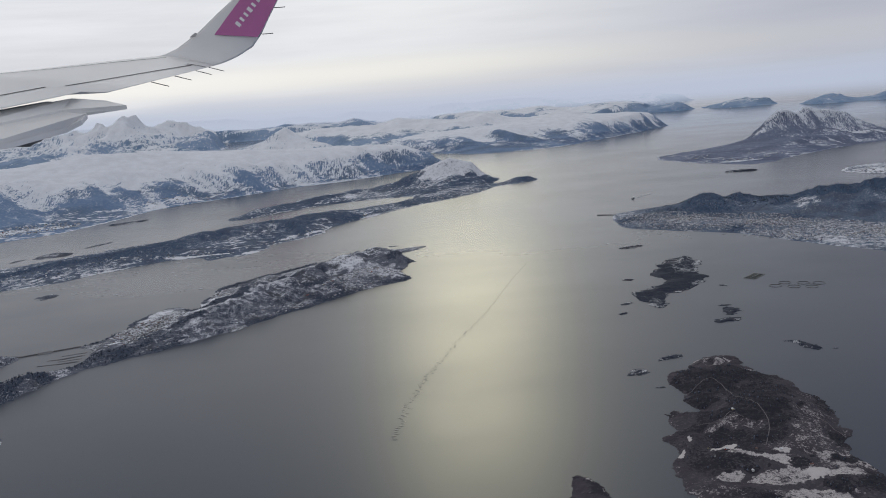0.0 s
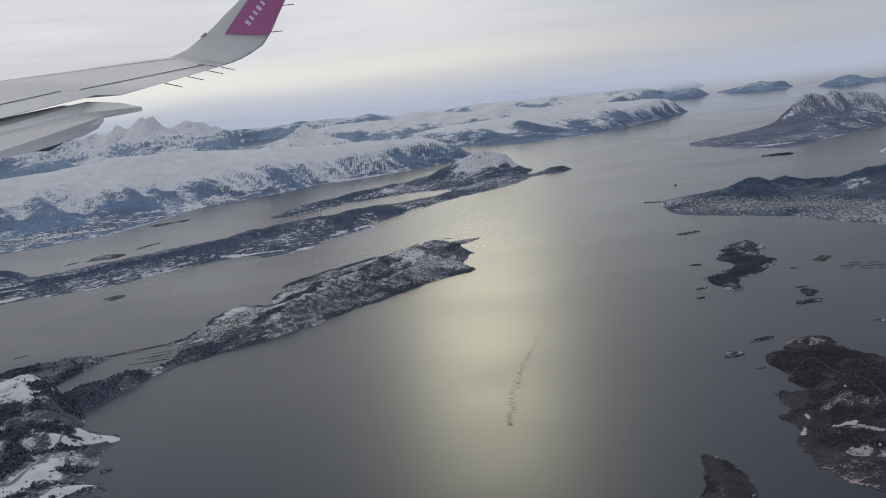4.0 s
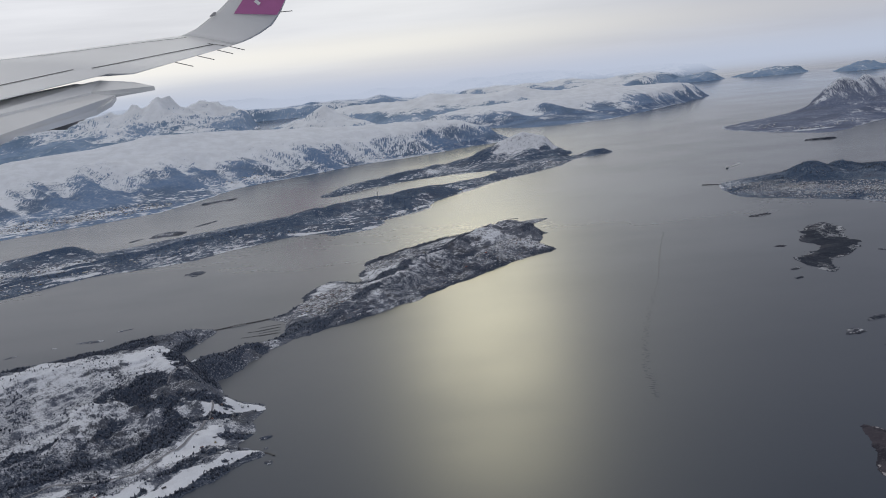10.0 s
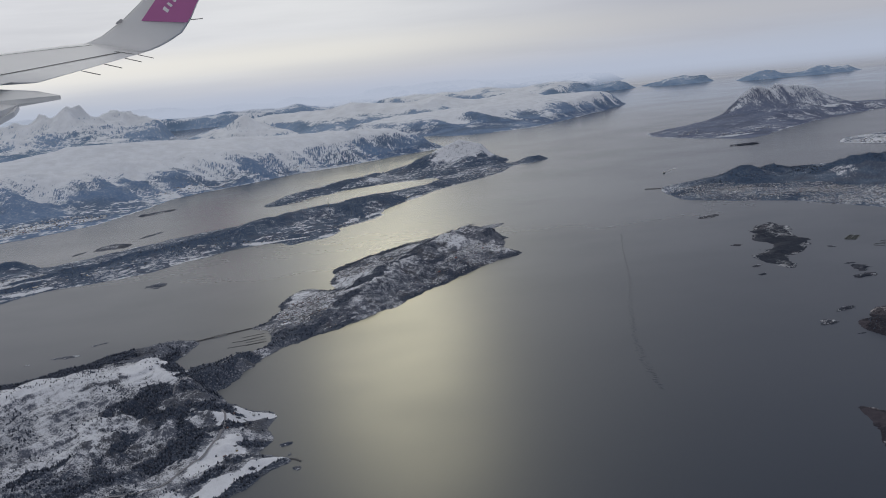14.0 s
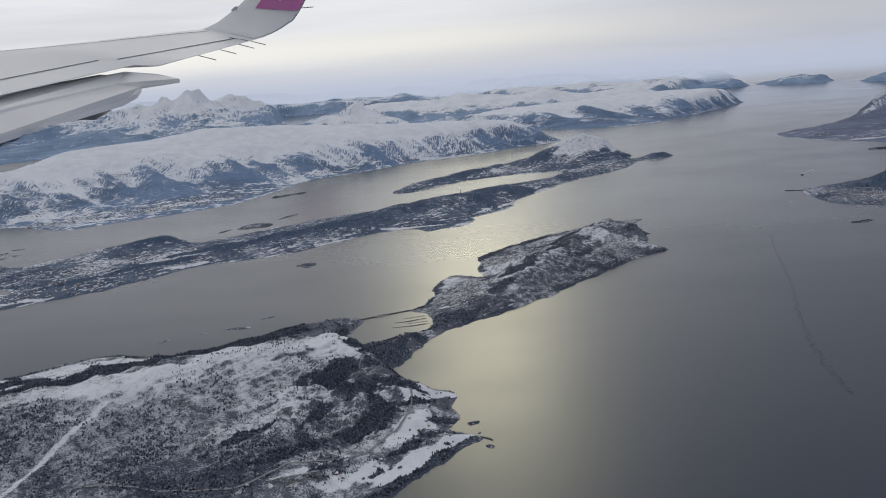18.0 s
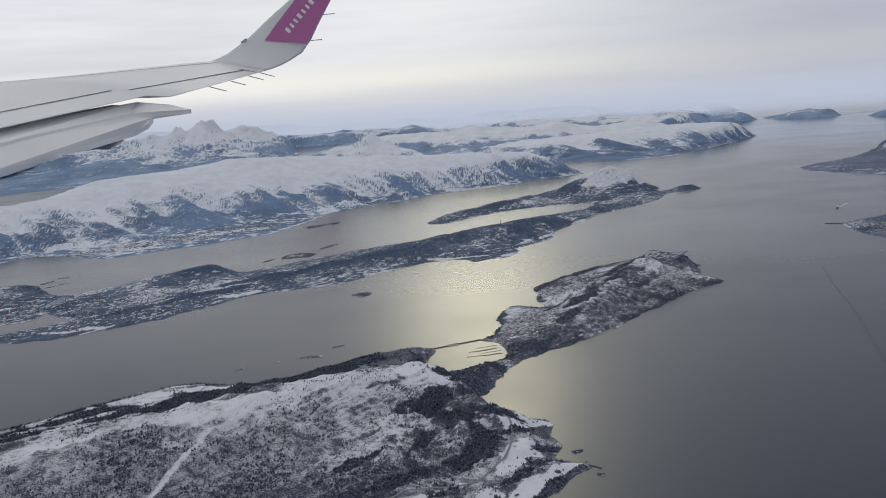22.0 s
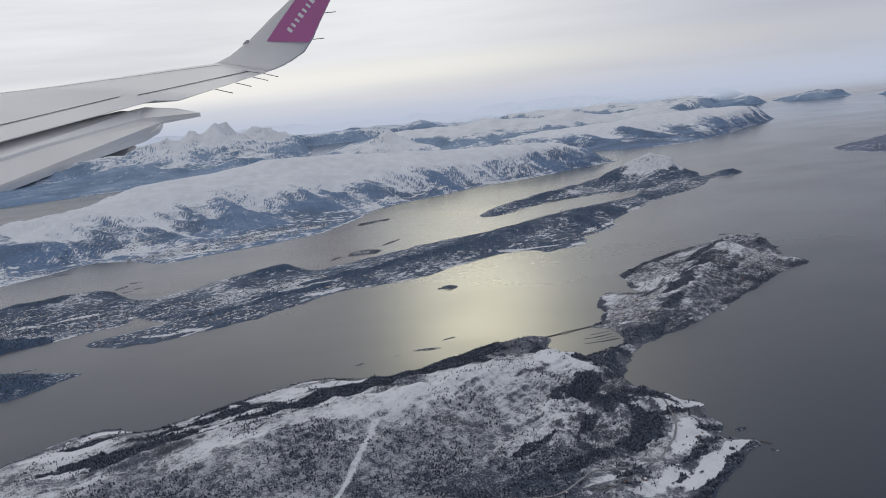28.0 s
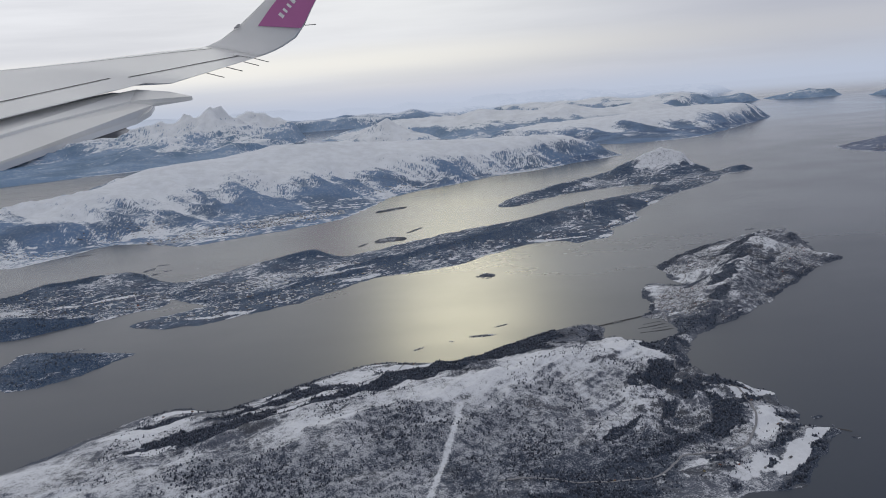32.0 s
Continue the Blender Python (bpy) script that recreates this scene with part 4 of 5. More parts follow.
for k, (x, y, a, b, turn, h) in enumerate(ISLETS):
    c, s = math.cos(radians(turn)), math.sin(radians(turn))
    ring = [(x + c * a * math.cos(q) - s * b * math.sin(q), y + s * a * math.cos(q) + c * b * math.sin(q)) for q in np.linspace(0, 2 * math.pi, 11)[:-1]]
    land = Land(ring, shore=h, shore_width=b * 0.8, rough=h * 0.5, rough_size=b * 1.2, wiggle=b * (0.8 if x > 60 else 0.55), wiggle_size=b * 1.2, snow=0.26 if x > 60 else 0.30, snow_noise=0.3, wood=0.4, rim=0.7, seed=100 + 3 * k)
    ob = grid_mesh("islet", land, max(0.14, min(b / 8, y / 700)), m_skerry if x > 60 else m_near)
    tagged(ob, "bare dark rock islet with a little snow, ringed by water" if x > 60 else "small rocky islet with scrub and snow in the fjord", "islet", group="islets in the fjord")


# ---- woods: many small conifers and bare birches, joined land by land ----
# tree tones include a bluish lift that imitates haze
m_fir = plain("dark_conifer", (0.046, 0.058, 0.082), 0.9, 0.35, 0.8)
m_birch = plain("bare_birch_twigs", (0.10, 0.112, 0.148), 0.9, 0.3, 0.8)


# copies for farther islands, with haze mixed into the tree colours
m_fir_hazed = plain("hazed_conifer", (0.074, 0.100, 0.152), 0.9, 0.3, 0.8)
m_birch_hazed = plain("hazed_birch_twigs", (0.14, 0.16, 0.20), 0.9, 0.3, 0.8)


def scatter(land, count, seed, box=None):
    rng = np.random.RandomState(seed)
    lo, hi = (land.p.min(0), land.p.max(0)) if box is None else (np.array(box[:2]), np.array(box[2:]))
    x, y = rng.uniform(lo[0], hi[0], count), rng.uniform(lo[1], hi[1], count)
    z, d, snow, wood = land.cover(x, y)
    return rng, x, y, z, d, snow, wood


def forest(name, land, tries, size, seed, sparse, label, box=None, birch=0.4, clear=0.9, mats=(m_fir_hazed, m_birch_hazed)):
    rng, x, y, z, d, snow, wood = scatter(land, tries, seed, box)
    clump = fbm(x, y, 5.0 * size / 0.3, 4, 0.6, seed)
    want = np.clip(wood, 0, 1) * np.where(snow > 0.32, 0.42, 0.8) + sparse + 0.34 * clump
    keep = (d > size) & (rng.uniform(0, 1, tries) < want) & (snow < clear)
    x, y, z, wood = x[keep], y[keep], z[keep] - sag(x[keep], y[keep]), wood[keep]
    n = len(x)
    h = size * rng.uniform(0.5, 1.25, n) * (0.75 + 0.35 * np.clip(wood, 0, 1))
    kind = (rng.uniform(0, 1, n) < birch).astype(int)
    r = h * np.where(kind, rng.uniform(0.26, 0.4, n), rng.uniform(0.2, 0.3, n))
    turn = rng.uniform(0, 6.28, n)
    sides = 5
    a = turn[:, None] + np.arange(sides) * 2 * np.pi / sides + rng.uniform(-0.3, 0.3, (n, sides))
    rr = r[:, None] * rng.uniform(0.7, 1.25, (n, sides))
    low = np.stack([x[:, None] + rr * np.cos(a), y[:, None] + rr * np.sin(a), (z + h * 0.12)[:, None] + h[:, None] * rng.uniform(-0.06, 0.08, (n, sides))], -1)
    mid_h = np.where(kind, 0.62, 0.42)
    mr = rr * np.where(kind, 0.85, 0.6)[:, None]
    mid = np.stack([x[:, None] + mr * np.cos(a + 0.6), y[:, None] + mr * np.sin(a + 0.6), (z + h * mid_h)[:, None] + h[:, None] * rng.uniform(-0.08, 0.08, (n, sides))], -1)
    top = np.stack([x + rng.uniform(-0.1, 0.1, n) * r, y + rng.uniform(-0.1, 0.1, n) * r, z + h], -1)[:, None]
    base = np.stack([x, y, z - 0.03], -1)[:, None]
    co = np.concatenate([low, mid, top, base], 1)
    k = 2 * sides + 2
    tri = []
    for j in range(sides):
        i = (j + 1) % sides
        tri += [(j, i, sides + j), (i, sides + i, sides + j), (sides + j, sides + i, 2 * sides), (i, j, 2 * sides + 1)]
    tri = np.array(tri)
    tris = (np.arange(n) * k)[:, None, None] + tri[None]
    index = np.repeat(kind, len(tri))
    ob = new(name, raw_mesh(name, co.reshape(-1, 3), tris.reshape(-1, 3), list(mats), index))
    return tagged(ob, label, "forest", kind="stuff")


forest("forest", near_island, 95000, 0.38, 201, -0.02, "dark conifers and bare birches on the snowy island hill", box=(-118, 84, -5, 174), birch=0.65, clear=1.3, mats=(m_fir, m_birch))
forest("forest", town_island, 26000, 0.36, 203, -0.05, "dark wood on the hilly town island", birch=0.5, mats=(m_fir, m_birch))
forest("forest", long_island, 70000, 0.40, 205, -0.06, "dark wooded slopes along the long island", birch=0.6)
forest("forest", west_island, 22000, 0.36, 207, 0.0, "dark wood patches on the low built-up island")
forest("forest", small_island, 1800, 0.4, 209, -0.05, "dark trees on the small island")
forest("forest", city_land, 45000, 0.40, 211, -0.02, "dark wooded hills above the city", birch=0.15, mats=(m_fir, m_birch))
forest("forest", heath_island, 5000, 0.26, 213, -0.3, "low dark scrub and planted trees on brown heath", mats=(m_fir, m_birch))

# ---- houses ----
WALLS = [(0.42, 0.43, 0.46), (0.54, 0.55, 0.57), (0.30, 0.09, 0.07), (0.42, 0.36, 0.22), (0.20, 0.20, 0.21)]
ROOFS = [(0.74, 0.75, 0.78), (0.60, 0.61, 0.64), (0.09, 0.09, 0.10), (0.16, 0.10, 0.09)]
m_walls = [plain("house_wall_paint", c, 0.7, 0.12, 2.0) for c in WALLS]
m_roofs = [plain("snowy_roof" if i < 2 else "dark_roof", c, 0.8, 0.12, 2.0) for i, c in enumerate(ROOFS)]
BOX = np.array([(-1, -1, 0), (1, -1, 0), (1, 1, 0), (-1, 1, 0), (-1, -1, 1), (1, -1, 1), (1, 1, 1), (-1, 1, 1), (-1, 0, 1.55), (1, 0, 1.55)], float)
WALL_TRI = np.array([(0, 1, 5), (0, 5, 4), (2, 3, 7), (2, 7, 6), (1, 2, 6), (1, 6, 5), (3, 0, 4), (3, 4, 7), (5, 6, 9), (7, 4, 8)])
ROOF_TRI = np.array([(4, 5, 9), (4, 9, 8), (6, 7, 8), (6, 8, 9)])


def town(name, land, spots, size, seed, label, hug=0.5, crowd=0.75, roofs=(0.45, 0.23, 0.30, 0.02)):
    """Rows of small houses; spots: x, y, half length, half width, turn, spacing."""
    rng = np.random.RandomState(seed)
    xs, ys, ts = [], [], []
    for sx, sy, a, b, turn, gap in spots:
        u, v = np.meshgrid(np.arange(-a, a, gap), np.arange(-b, b, gap * 1.35))
        u = (u + rng.uniform(-0.6, 0.6, u.shape) * gap).ravel()
        v = (v + rng.uniform(-0.2, 0.2, v.shape) * gap).ravel()
        ok = ((u / a) ** 2 + (v / b) ** 2 < 1.0) & (rng.uniform(0, 1, u.shape) < 0.62)
        c, s = math.cos(radians(turn)), math.sin(radians(turn))
        xs.append(sx + c * u[ok] - s * v[ok])
        ys.append(sy + s * u[ok] + c * v[ok])
        ts.append(np.full(ok.sum(), radians(turn)) + rng.choice([0, 0, 1.57, 0.2, -0.2], ok.sum()))
    x, y, t = np.concatenate(xs), np.concatenate(ys), np.concatenate(ts)
    z, d, snow, wood = land.cover(x, y)
    ok = (d > hug) & (wood < crowd)
    x, y, t, z = x[ok], y[ok], t[ok], z[ok] - sag(x[ok], y[ok])
    n = len(x)
    big = np.where(rng.uniform(0, 1, n) < 0.08, rng.uniform(1.6, 2.8, n), 1.0)
    dim = np.stack([size * rng.uniform(0.75, 1.3, n) * big, size * rng.uniform(0.55, 0.8, n) * np.sqrt(big), size * rng.uniform(0.6, 0.9, n)], -1)
    co = BOX[None] * dim[:, None]
    c, s = np.cos(t)[:, None], np.sin(t)[:, None]
    co = np.stack([co[..., 0] * c - co[..., 1] * s + x[:, None], co[..., 0] * s + co[..., 1] * c + y[:, None], co[..., 2] + z[:, None] - 0.05], -1)
    tri = np.concatenate([WALL_TRI, ROOF_TRI])
    tris = (np.arange(n) * 10)[:, None, None] + tri[None]
    wall = rng.choice(5, n, p=[0.43, 0.26, 0.005, 0.005, 0.30])
    roof = 5 + rng.choice(4, n, p=roofs)
    index = np.concatenate([np.repeat(wall[:, None], len(WALL_TRI), 1), np.repeat(roof[:, None], len(ROOF_TRI), 1)], 1)
    ob = new(name, raw_mesh(name, co.reshape(-1, 3), tris.reshape(-1, 3), m_walls + m_roofs, index.ravel()))
    return tagged(ob, label, "houses", kind="stuff")


town("town_houses", town_island, [(-3, 188, 11, 6, 55, 0.55), (-2, 177, 5, 3, 60, 0.6), (9, 218, 10, 6, 42, 0.75), (24, 194, 16, 2.6, 48, 0.9), (37, 212, 13, 4.5, 48, 0.8), (42, 224, 8, 4, 48, 0.9), (-7, 176, 4, 3, 30, 0.8), (4, 173, 9, 2, 42, 1.0)],
     0.19, 301, "pale wooden houses with snowy and dark roofs in a small town", roofs=(0.22, 0.18, 0.45, 0.15))
town("shore_houses", long_island, [(-112, 222, 26, 9, 32, 1.5), (-75, 252, 24, 4, 28, 1.6), (-30, 276, 24, 2.6, 12, 1.6), (10, 300, 18, 3, 58, 1.6), (40, 345, 24, 6, 55, 1.6), (72, 392, 22, 9, 52, 1.7),
                                   (-100, 250, 22, 7, 35, 1.7), (-14, 366, 18, 4, 45, 1.7), (-124, 240, 16, 8, 30, 1.5)], 0.28, 303, "scattered wooden houses along the shore of the long island")
town("shore_houses", west_island, [(-160, 232, 22, 12, 20, 1.5), (-150, 222, 10, 5, 30, 1.5), (-185, 245, 20, 12, 20, 1.7)], 0.28, 305, "scattered houses on the low island")
town("shore_houses", plateau, [(-155, 352, 34, 10, 20, 1.25), (-120, 372, 26, 10, 38, 1.25), (-195, 365, 20, 8, 20, 1.4), (-230, 330, 24, 9, 10, 1.6), (-70, 455, 26, 5, 40, 1.6), (0, 514, 40, 4, 32, 2.0)],
     0.30, 307, "fjord-side settlement of pale houses under the plateau mountain", crowd=2.0)
town("city_houses", city_land, [(132, 276, 14, 12, -20, 0.6), (150, 262, 22, 13, -40, 0.62), (168, 238, 24, 14, -52, 0.66), (182, 214, 22, 12, -52, 0.75), (200, 200, 20, 10, -30, 0.8), (133, 258, 16, 4, -40, 0.62), (153, 234, 14, 4, -58, 0.62)],
     0.16, 309, "dense city of pale houses and apartment blocks on a peninsula", roofs=(0.25, 0.25, 0.38, 0.12))
town("shore_houses", peak_island, [(215, 445, 16, 5, 10, 2.4), (212, 478, 14, 6, 60, 2.6), (240, 450, 16, 4, 35, 2.6)], 0.36, 311, "scattered houses at the foot of the mountain island")
town("shore_houses", farm_island, [(250, 352, 18, 8, -25, 2.0), (280, 345, 20, 8, -10, 2.2)], 0.36, 313, "scattered houses on the flat farmed island")


def part(name, me, parent, label=""):
    ob = new(name, me)
    ob.parent = parent
    if label:
        ob["label"] = label
    return ob


def house(x, y, turn, land, a=0.22, b=0.15, h=0.17, wall=0, roof=0, chimney=True):
    """One house: walls, two roof slopes with eaves, chimney and door."""
    z = float(land.cover(np.array([x]), np.array([y]))[0][0]) - sag(x, y)
    ob = new("house")
    ob.matrix_world = pose(x, y, z - 0.02, 0, 0, turn)
    co = BOX * (a, b, h)
    part("wall", raw_mesh("wall", co, WALL_TRI, [m_walls[wall]]), ob)
    for side in (-1, 1):
        e, t, o = 1.12, 0.02, 1.25
        p = [(-a * e, side * b * o, h * 0.86), (a * e, side * b * o, h * 0.86), (a * e, 0, h * 1.57), (-a * e, 0, h * 1.57)]
        q = [(u, v, w + t) for u, v, w in p]
        f = [(0, 1, 2, 3), (4, 7, 6, 5), (0, 4, 5, 1), (1, 5, 6, 2), (2, 6, 7, 3), (3, 7, 4, 0)]
        part("roof_slope", raw_mesh("roof_slope", p + q, f, [m_roofs[roof]]), ob)
    if chimney:
        c = np.array([(i, j, k) for k in (0, 1) for i, j in ((-1, -1), (1, -1), (1, 1), (-1, 1))]) * (0.018, 0.018, 0.09) + (a * 0.35, 0, h * 1.45)
        f = [(0, 1, 5, 4), (1, 2, 6, 5), (2, 3, 7, 6), (3, 0, 4, 7), (4, 5, 6, 7)]
        part("chimney", raw_mesh("chimney", c, f, [m_walls[4]]), ob)
    c = np.array([(i, j, k) for k in (0, 1) for i, j in ((-1, -1), (1, -1), (1, 1), (-1, 1))]) * (0.022, 0.006, 0.075) + (a * 0.2, -b - 0.003, 0.02)
    part("door", raw_mesh("door", c, [(0, 1, 5, 4), (1, 2, 6, 5), (2, 3, 7, 6), (3, 0, 4, 7), (4, 5, 6, 7)], [m_walls[2]]), ob)
    names = ["white", "cream", "red", "ochre", "grey"]
    return tagged(ob, "%s wooden farmhouse with a %s roof among snowy fields" % (names[wall], "snowy" if roof < 2 else "dark"), "house", group="farmhouses on the island")


rng = np.random.RandomState(77)
for x, y in [(-13.2, 123), (-10.6, 124.4), (-11.4, 121.2), (-13.8, 119), (-12.0, 116.4), (-14.6, 113.8), (-13.2, 110.6), (-11.8, 112.4), (-16.4, 105.6), (-18.2, 103.2), (-21.0, 101.6), (-23.6, 99.4),
             (-26.4, 98.6), (-20.2, 98.6), (-29.0, 97.6), (-31.8, 97.9), (-34.6, 97.0), (-38.2, 97.2), (-41.2, 97.8), (-15.6, 101.0), (-9.4, 109.2), (-71.5, 156.2), (-75.8, 158.1), (-79.6, 157.2),
             (-68.2, 155.2), (-83.0, 141.5), (-90.0, 137.2), (-95.2, 134.4), (-109.0, 140.4), (-113.6, 138.2), (-107.6, 127.4), (-23.4, 148.2), (-24.6, 150.6)]:
    house(x, y, rng.uniform(0, 180), near_island, wall=int(rng.choice(5, p=[0.45, 0.2, 0.2, 0.1, 0.05])), roof=int(rng.choice(4)), a=rng.uniform(0.16, 0.28))
for x, y in [(89.2, 103.6), (90.4, 101.2), (93.8, 100.6), (96.4, 99.8), (91.8, 96.6), (98.4, 96.4), (88.6, 99.8), (94.6, 110.4)]:
    house(x, y, rng.uniform(0, 180), heath_island, wall=int(rng.choice(5)), roof=int(rng.choice(4)), a=rng.uniform(0.14, 0.24), b=0.12)

# ---- roads ----
m_road = plain("ploughed_grey_road", (0.26, 0.26, 0.28), 0.9, 0.1, 1.5)
m_track = plain("pale_gravel_track", (0.15, 0.14, 0.145), 0.9, 0.12, 1.5)


def glide(pts, step):
    """A smooth line through the points."""
    p = np.array([pts[0]] + list(pts) + [pts[-1]], float)
    out = []
    for i in range(1, len(p) - 2):
        m = max(2, int(np.hypot(*(p[i + 1] - p[i])) / step))
        for t in np.linspace(0, 1, m, endpoint=False):
            out.append(0.5 * (2 * p[i] + (p[i + 1] - p[i - 1]) * t + (2 * p[i - 1] - 5 * p[i] + 4 * p[i + 1] - p[i + 2]) * t ** 2 + (3 * p[i] - p[i - 1] - 3 * p[i + 1] + p[i + 2]) * t ** 3))
    return np.array(out + [p[-2]])


def road(pts, land, width, mat, label, name="road"):
    line = glide(pts, 0.5)
    d = np.gradient(line, axis=0)
    side = np.stack([-d[:, 1], d[:, 0]], -1) / np.maximum(np.hypot(d[:, 0], d[:, 1]), 1e-6)[:, None]
    rows = [line + side * width * k for k in (-0.5, -0.25, 0, 0.25, 0.5)]
    zs = [land.height(r[:, 0], r[:, 1])[0] for r in rows]
    top = np.maximum.reduce(zs)
    co = np.stack([np.stack([r[:, 0], r[:, 1], 0.5 * (z + top) + 0.07 - sag(r[:, 0], r[:, 1])], -1) for r, z in zip(rows, zs)], 1)
    n = len(line)
    i = np.arange(n * 5).reshape(n, 5)
    f = np.stack([i[:-1, :-1], i[1:, :-1], i[1:, 1:], i[:-1, 1:]], -1).reshape(-1, 4)
    ob = new(name, raw_mesh(name, co.reshape(-1, 3), f, [mat]))
    return tagged(ob, label, "road", kind="structure")


road([(-57, 98.5), (-51, 98.6), (-42, 97.6), (-35.6, 97), (-32.3, 99.9), (-29.8, 102.4), (-22.5, 103.7), (-18.8, 106.9), (-15.5, 113), (-14.4, 118.5), (-14.4, 122.4), (-15.2, 125)], near_island, 0.34, m_road,
     "ploughed grey coast road across snowy fields")
road([(-23, 129), (-20.6, 139), (-20.6, 144), (-18.6, 150)], near_island, 0.2, m_road, "ploughed grey road through the wooded neck")
road([(-18.6, 150), (-14, 160), (-11.5, 172), (-9.4, 184), (-5, 194.5), (-1, 201), (4.5, 208), (4.2, 218), (8, 226)], town_island, 0.24, m_road, "ploughed grey main road through the island town")
road([(-96, 131), (-86, 136), (-76, 144), (-70, 154)], near_island, 0.25, m_road, "narrow ploughed road between farms")
TRACK = "pale gravel track over brown heath"
road([(90.5, 124.9), (92.2, 122.5), (94.1, 123.5), (96.8, 125.2), (97.5, 122.6), (97.4, 120.7), (97.0, 116.3), (98.0, 112.3), (98.1, 108.9), (97.3, 105.4), (95.3, 101.6)], heath_island, 0.11, m_track, TRACK, "track")
road([(103.2, 112.2), (104.7, 109.2), (105.3, 106.2), (106.0, 104.2)], heath_island, 0.10, m_track, TRACK, "track")
road([(89.6, 109.9), (92.0, 108.4), (94.0, 109.9), (95.2, 108.3)], heath_island, 0.10, m_track, TRACK, "track")

# ---- causeway bridge to the town island ----
m_concrete = plain("grey_bridge_concrete", (0.30, 0.30, 0.31), 0.8, 0.1, 1.0)


def slab(lo, hi):
    c = np.array([(x, y, z) for z in (lo[2], hi[2]) for x, y in ((lo[0], lo[1]), (hi[0], lo[1]), (hi[0], hi[1]), (lo[0], hi[1]))], float)
    return c, [(3, 2, 1, 0), (4, 5, 6, 7), (0, 1, 5, 4), (1, 2, 6, 5), (2, 3, 7, 6), (3, 0, 4, 7)]


bridge = new("bridge")
bridge.matrix_world = pose(-23.6, 173.5, -0.22, 0, 0, 23.5)
part("deck", raw_mesh("deck", *slab((0, -0.13, 0.30), (3.2, 0.13, 0.37)), [m_concrete]), bridge)
for v in (-0.15, 0.12):
    part("railing", raw_mesh("railing", *slab((0, v, 0.37), (3.2, v + 0.03, 0.41)), [m_concrete]), bridge)
for u in np.arange(0.5, 3.2, 1.0):
    part("pier", raw_mesh("pier", *slab((u, -0.09, -0.6), (u + 0.12, 0.09, 0.30)), [m_concrete]), bridge)
tagged(bridge, "low grey concrete bridge on short piers over the sound", "bridge")

# breakwaters and harbour arms
m_rock = plain("dark_rubble_stone", (0.10, 0.10, 0.105), 0.9, 0.3, 1.5)


def breakwater(pts, width, high, label):
    line = glide(pts, width * 0.8)
    d = np.gradient(line, axis=0)
    side = np.stack([-d[:, 1], d[:, 0]], -1) / np.maximum(np.hypot(d[:, 0], d[:, 1]), 1e-6)[:, None]
    r = np.random.RandomState(len(line))
    prof = [(-1, -0.15), (-0.6, 0.55), (-0.25, 1.0), (0.25, 1.0), (0.6, 0.55), (1, -0.15)]
    co = np.stack([np.concatenate([line + side * (width * p * r.uniform(0.85, 1.15, (len(line), 1))), np.full((len(line), 1), high * q) * r.uniform(0.8, 1.2, (len(line), 1))], 1) for p, q in prof], 1)
    co[..., 2] -= sag(co[..., 0], co[..., 1])
    i = np.arange(len(line) * 6).reshape(-1, 6)
    f = np.stack([i[:-1, :-1], i[1:, :-1], i[1:, 1:], i[:-1, 1:]], -1).reshape(-1, 4)
    return tagged(new("breakwater", raw_mesh("breakwater", co.reshape(-1, 3), f, [m_rock])), label, "breakwater")


breakwater([(-27.5, 171.8), (-25, 172.9), (-23.4, 173.6)], 0.36, 0.16, "dark rubble causeway carrying the road to the town")
breakwater([(-20.8, 174.7), (-18, 175.9), (-16, 176.8)], 0.36, 0.16, "dark rubble causeway carrying the road to the town")
for k in range(4):
    breakwater([(-12.8 + 0.3 * k, 171.8 - 2.0 * k), (-15 + 0.3 * k, 171.2 - 2.0 * k), (-17.2 + 0.4 * k, 170.4 - 1.9 * k)], 0.05, 0.05, "thin floating pontoon in the sheltered bay")
breakwater([(121.5, 293.5), (119, 295), (115.5, 296.5)], 0.28, 0.2, "dark rubble breakwater off the city point")
breakwater([(-13, 170), (-15.5, 168.5), (-19, 168)], 0.07, 0.06, "thin harbour arm in the sheltered bay")
breakwater([(-12.5, 166), (-15.5, 165.2), (-19.5, 164.6)], 0.07, 0.06, "thin harbour arm in the sheltered bay")
breakwater([(-4.6, 109.4), (-3.8, 109.0), (-3.0, 108.2)], 0.22, 0.12, "low spit of rubble off the point")

# fish farm: a floating steel raft of square pens
m_pipe = plain("grey_green_raft_steel", (0.12, 0.13, 0.13), 0.6, 0.15, 1.0)
m_net = plain("dark_green_pen_net", (0.045, 0.050, 0.052), 0.9, 0.2, 2.0)
FARM_N = 4
farm = new("fish_farm")
farm.matrix_world = pose(128.6, 189.9, -0.1, 0, 0, 46)
for i in range(FARM_N + 1):
    u = (i - FARM_N / 2) * 1.25
    part("cross_walkway", raw_mesh("cross_walkway", *slab((u - 0.09, -1.34, -0.05), (u + 0.09, 1.34, 0.08)), [m_pipe]), farm)
for v in (-1.25, 0.0, 1.25):
    part("long_walkway", raw_mesh("long_walkway", *slab((-FARM_N * 0.625 - 0.09, v - 0.09, -0.05), (FARM_N * 0.625 + 0.09, v + 0.09, 0.084)), [m_pipe]), farm)
for i in range(FARM_N):
    for v in (-1.16, 0.09):
        u = (i - FARM_N / 2) * 1.25 + 0.09
        part("pen_net", raw_mesh("pen_net", *slab((u, v, -0.05), (u + 1.07, v + 1.07, 0.03)), [m_net]), farm)
tagged(farm, "floating grey-green fish farm raft of square pens", "fish farm")

